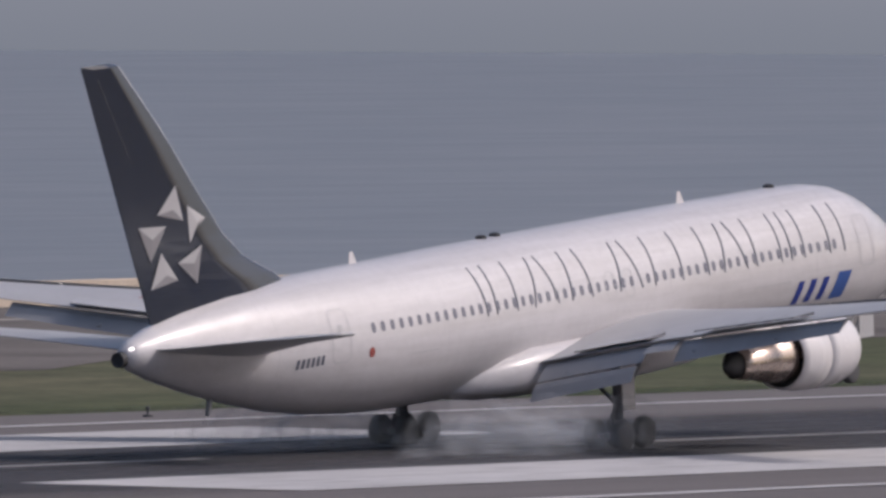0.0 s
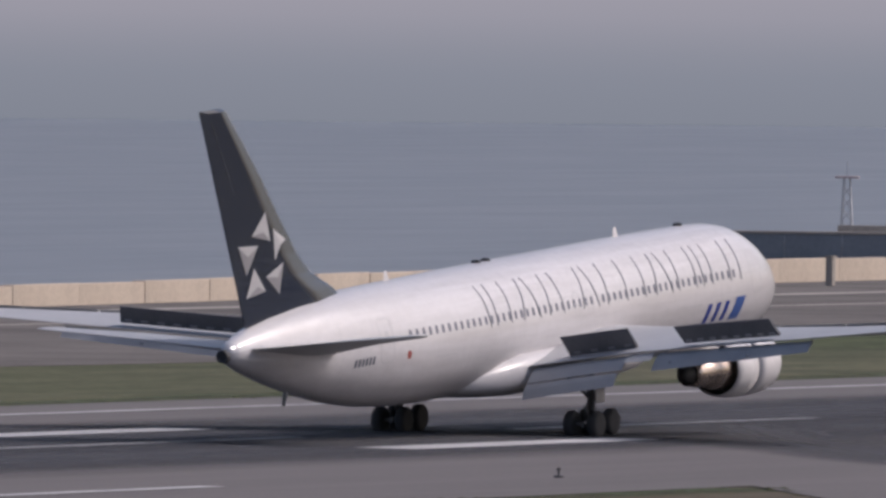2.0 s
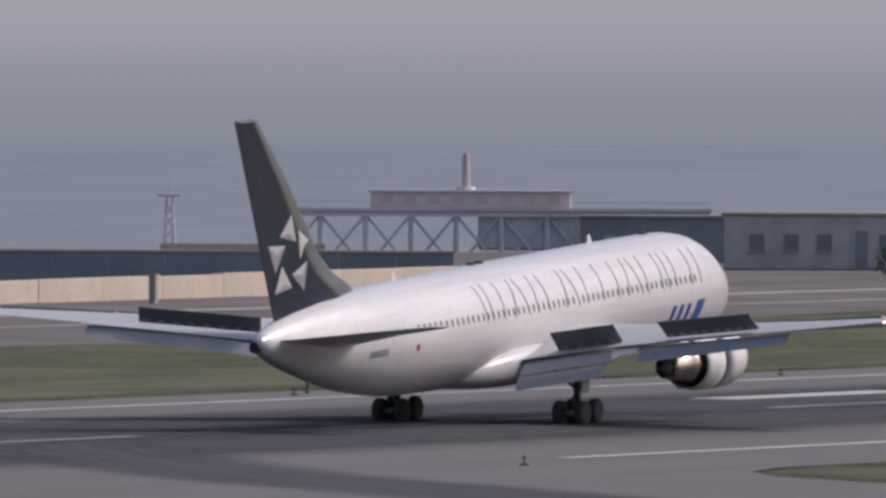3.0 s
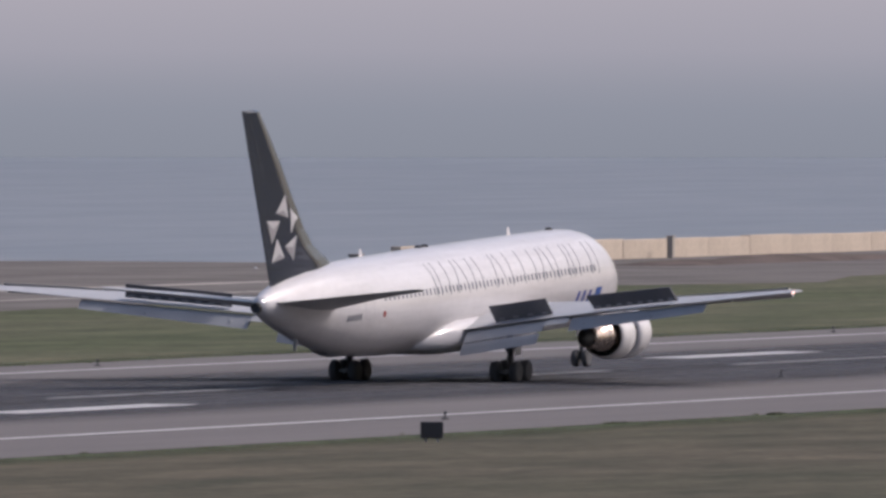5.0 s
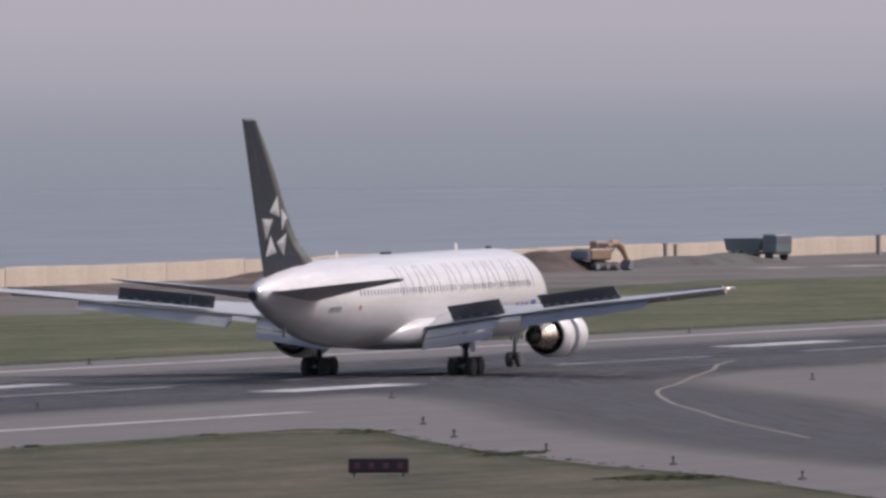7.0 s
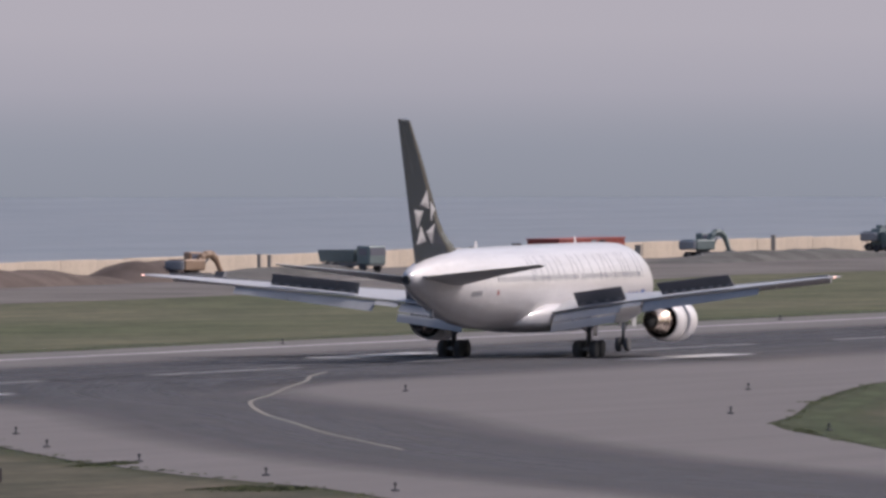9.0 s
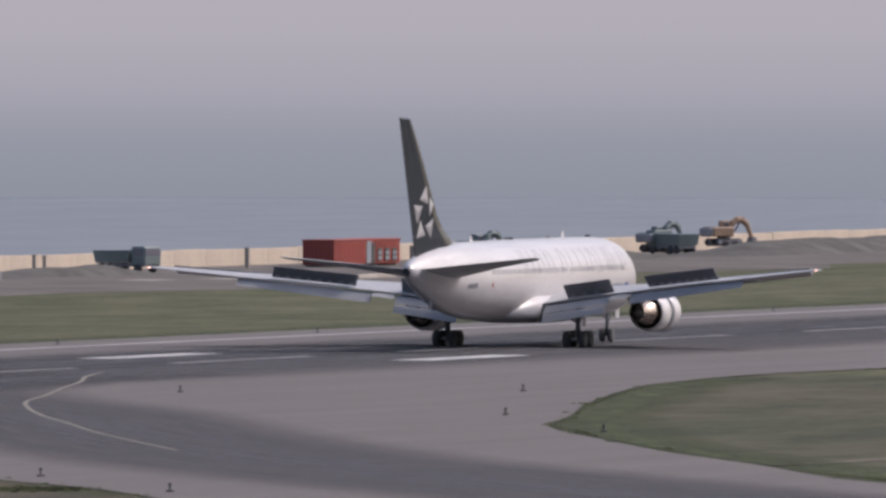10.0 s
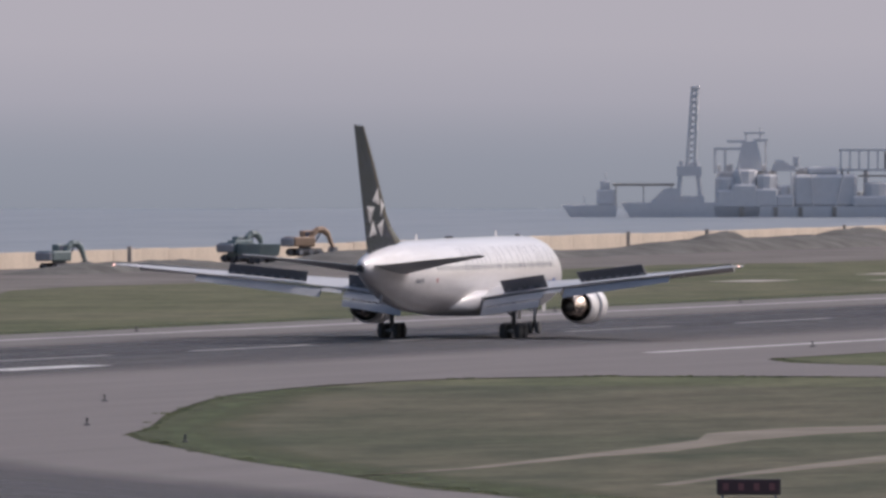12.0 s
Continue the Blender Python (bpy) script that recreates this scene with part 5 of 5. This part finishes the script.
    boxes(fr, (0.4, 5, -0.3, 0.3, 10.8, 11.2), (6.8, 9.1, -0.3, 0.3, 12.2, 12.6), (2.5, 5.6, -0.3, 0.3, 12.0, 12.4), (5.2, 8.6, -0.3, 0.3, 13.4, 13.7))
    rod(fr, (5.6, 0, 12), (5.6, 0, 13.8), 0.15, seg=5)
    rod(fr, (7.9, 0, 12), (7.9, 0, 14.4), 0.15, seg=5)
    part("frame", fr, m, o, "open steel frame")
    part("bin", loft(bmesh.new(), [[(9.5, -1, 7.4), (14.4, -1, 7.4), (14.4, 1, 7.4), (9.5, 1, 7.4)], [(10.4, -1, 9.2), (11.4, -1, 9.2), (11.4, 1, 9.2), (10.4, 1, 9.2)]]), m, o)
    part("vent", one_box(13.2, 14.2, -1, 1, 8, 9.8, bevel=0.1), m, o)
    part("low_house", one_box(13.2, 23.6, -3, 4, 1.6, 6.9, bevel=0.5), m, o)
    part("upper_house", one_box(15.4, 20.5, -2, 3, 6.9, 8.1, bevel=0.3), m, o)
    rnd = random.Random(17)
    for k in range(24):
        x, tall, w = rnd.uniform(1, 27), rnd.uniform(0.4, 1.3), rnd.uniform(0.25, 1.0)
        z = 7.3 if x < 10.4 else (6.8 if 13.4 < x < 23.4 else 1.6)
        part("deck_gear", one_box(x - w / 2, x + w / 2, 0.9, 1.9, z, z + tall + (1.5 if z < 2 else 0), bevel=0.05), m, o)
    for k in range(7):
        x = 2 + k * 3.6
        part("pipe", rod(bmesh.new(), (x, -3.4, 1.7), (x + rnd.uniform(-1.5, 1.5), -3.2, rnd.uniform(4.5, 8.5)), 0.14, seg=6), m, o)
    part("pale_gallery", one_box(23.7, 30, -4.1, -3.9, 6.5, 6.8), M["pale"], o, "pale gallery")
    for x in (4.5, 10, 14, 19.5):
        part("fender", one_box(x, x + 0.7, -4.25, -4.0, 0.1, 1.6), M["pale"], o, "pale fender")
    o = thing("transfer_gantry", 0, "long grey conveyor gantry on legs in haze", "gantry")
    part("top_beam", one_box(20.6, 60, -1.5, 1.5, 10.6, 11.0), m, o)
    part("low_beam", one_box(20.6, 60, -1.5, 1.5, 7.4, 7.8), m, o)
    for k in range(26):
        x = 20.9 + k * 1.5
        part("upright", one_box(x - 0.16, x + 0.16, -1.5, -1.2, 7.8, 10.6), m, o)
    for k in range(8):
        part("leg", rod(bmesh.new(), (25 + 4.5 * k, 0, -1), (25 + 4.5 * k, 0, 7.4), 0.4, seg=8), m, o)
    part("cladding", one_box(28, 60, 0.5, 1.4, 7.8, 10.5), M["pale"], o, "pale back cladding")
    o = thing("supply_boat", 0, "grey supply boat alongside a gantry in haze", "boat")
    part("hull", hull(bmesh.new(), 29, 50, 2.6, fore=0.8), m, o)
    part("house", loft(bmesh.new(), [[(30, -2, 2.6), (44, -2, 2.6), (44, 2, 2.6), (30, 2, 2.6)], [(32.5, -2, 4.9), (44, -2, 4.9), (44, 2, 4.9), (32.5, 2, 4.9)]]), m, o)


# middle x and y, spread in x and y, height
CLUMPS = ((-273.2, 802, 0.35, 1.5, 0.34), (-272.3, 802.5, 0.3, 1.2, 0.4), (-252, 759, 0.8, 1.5, 0.26), (-249.5, 757.5, 1.0, 1.6, 0.3), (-297, 851, 0.7, 2, 0.18))


def build_tufts():
    """Uneven grass along the edges of the paving."""
    rnd = random.Random(31)
    lines = [[(-303, 500), (-303, 616), (-280, 584)], [(-270, 649), (-283.4, 658), (-297, 669), (-301, 675.5), (-303, 684), (-303, 858)], [(-303.2, 858), (-298, 855), (-277, 810), (-248, 760), (-237, 738), (-215, 695)],
             [(-120, 665), (-207, 764), (-233, 816), (-255, 866), (-271, 907), (-274, 921), (-285, 962), (-299, 1022), (-303, 1062)],
             [(-302, 1082), (-296, 1096), (-277, 1097), (-200, 1090)], [(-260, 1138), (-288, 1140), (-302, 1163), (-303, 1172)], [(-386.3, 560), (-386.3, 2000)]]
    vs, fs = [], []
    for ln in lines:
        for (x0, y0), (x1, y1) in zip(ln, ln[1:]):
            n = int(math.hypot(x1 - x0, y1 - y0) * 5)
            for k in range(n):
                u = rnd.random()
                lump = noise.noise((x0 + (x1 - x0) * u, (y0 + (y1 - y0) * u) * 0.15, 2))
                x, y = x0 + (x1 - x0) * u + rnd.gauss(0, 0.3), y0 + (y1 - y0) * u + rnd.gauss(0, 0.3)
                h = rnd.uniform(0.02, 0.06) * (1.5 if lump > 0.25 else 0.5)
                a, w = rnd.uniform(0, 3.14), rnd.uniform(0.12, 0.4)
                dx, dy = math.cos(a) * w, math.sin(a) * w
                i = len(vs)
                vs += [(x - dx, y - dy, 0.0), (x + dx, y + dy, 0.0), (x + dx * 0.7, y + dy * 0.7, h), (x + 0.05, y, h * 1.3), (x - dx * 0.7, y - dy * 0.7, h * 0.9), (x - dy, y + dx, 0.0), (x + dy, y - dx, 0.0)]
                fs += [(i, i + 1, i + 2, i + 3, i + 4), (i + 5, i + 6, i + 3)]
    # taller clumps on the verges
    for cx, cy, rx, ry, tall in CLUMPS:
        for k in range(int(320 * rx)):
            x, y = rnd.gauss(cx, rx), rnd.gauss(cy, ry)
            h = 0.6 * tall * rnd.uniform(0.4, 1.0) * math.exp(-((x - cx) / rx) ** 2 * 0.5)
            a, w = rnd.uniform(0, 3.14), rnd.uniform(0.1, 0.3)
            dx, dy = math.cos(a) * w, math.sin(a) * w
            i = len(vs)
            vs += [(x - dx, y - dy, 0.0), (x + dx, y + dy, 0.0), (x + dx * 0.8, y + dy * 0.8, h * 0.7), (x + 0.05, y, h), (x - dx * 0.7, y - dy * 0.7, h * 0.8), (x - dy, y + dx, 0.0), (x + dy, y - dx, 0.0)]
            fs += [(i, i + 1, i + 2, i + 3, i + 4), (i + 5, i + 6, i + 3)]
    me = bpy.data.meshes.new("grass_tufts")
    me.from_pydata(vs, [], fs)
    me.materials.append(M["tuft"])
    me.normals_split_custom_set([(0.0, 0.0, 1.0)] * len(me.loops))    # blades shade like the sward they stand in
    tagged(new("grass_tufts", me), "ragged green grass tufts along the paving edges", "grass", kind="stuff")


SMOKE = []


def build_smoke():
    """Tyre smoke as ragged puffs along both wheel tracks."""
    rnd = random.Random(12)
    for x in (RUNWAY_X + 4.6, RUNWAY_X - 4.6):
        for k in range(11):
            y = 526.5 + k * 3.7 + rnd.uniform(-0.8, 0.8)
            big = 1.25 - k * 0.05
            bm = bmesh.new()
            off = Vector((rnd.uniform(0, 99), rnd.uniform(0, 99), 0))
            for shell in (1.0, 0.8, 0.6):
                made = bmesh.ops.create_icosphere(bm, subdivisions=4, radius=1.0)["verts"]
                for v in made:
                    n = 1 + 0.6 * noise.fractal(v.co * 1.1 + off * (1 + shell), 0.8, 2.2, 4)
                    v.co = Vector((v.co.x * 1.5 * n, v.co.y * 3.4 * n, v.co.z * 1.3 * n)) * big * shell
            for f in bm.faces:
                f.smooth = True
            ob = tagged(link("smoke_puff", bm, M["smoke"], True), "thin bluish-white tyre smoke drifting behind the wheels", "smoke", "tyre smoke")
            SMOKE.append((ob, x, y, rnd.uniform(-6, 6), rnd.uniform(0.8, 1.2)))


build_shore()
build_kerb()
build_headland_things()
build_works_barge()
build_tufts()
build_smoke()


STEPS = (0, 0.2, 0.5, 0.7, 0.9, 1.2, 1.4, 1.7, 2.0, 2.4, 2.7, 12)


def wing_flex(t, sx):
    """The wings ride bent upwards at touchdown and settle as the lift goes."""
    a = float(np.interp(t, (0, 0.4, 0.7, 1.0, 1.4, 2.0), (1.8, 1.6, 1.0, 0.5, 0.2, 0.0)))
    return pose(sx * 2.6, 0, 3.0, 0, -sx * a, 0) @ pose(-sx * 2.6, 0, -3.0)


def motions():
    walk(airliner, [(t, pose(RUNWAY_X + x, y, rise, nose)) for t, x, y, nose, rise in PLANE_ROWS])
    for gear in MAIN_GEAR:                                # the wheels stay on the ground while the struts sink in
        walk(gear, [(t, pose(0, 0, -rise)) for t, x, y, nose, rise in PLANE_ROWS])
    for gear in NOSE_GEAR:                                # the nose strut hangs long until its wheels touch
        walk(gear, [(t, pose(0, 0, -float(np.interp(t, (5, 5.5, 6, 6.5), (0.42, 0.38, 0.2, 0.0))))) for t, *rest in PLANE_ROWS])
    for ob, x, y, turn, rate in SMOKE:
        born = max(0.0, (y - 533) / 73)                   # the wheels have just passed
        rows = [(0, pose(x, y, -3.2 if born > 0.03 else 0.3, 0, 0, turn))]
        if born > 0.03:
            rows.append((round(born + 0.02, 2), pose(x, y, -2.6, 0, 0, turn)))
        for dt, z in ((0.14, 0.6), (0.4, 1.9), (0.9, 3.4)):
            rows.append((round(born + dt, 2), pose(x - dt * 2.5, y - dt * 4, z * rate, dt * 25, 0, turn + dt * 20)))
        rows.append((12, pose(x - 30, y - 40, 4.5, 40, 0, turn + 60)))
        walk(ob, rows)
    for ob, sx in FLEXED:
        walk(ob, [(t, wing_flex(t, sx)) for t in STEPS])
    for sp, hinge, lean, skew, sx in SPOILERS:
        walk(sp, [(t, wing_flex(t, sx) @ pose(*hinge, float(np.interp(t, (0, 0.2, 0.5, 0.9, 1.2), (4, -2, -24, -46, -50))), lean, skew)) for t in STEPS])
    for sl, sx in SLEEVES:
        walk(sl, [(t, wing_flex(t, sx) @ pose(0, float(np.interp(t, (1.4, 2.0, 2.7), (0, -0.3, -0.62))), 0)) for t in STEPS])


motions()
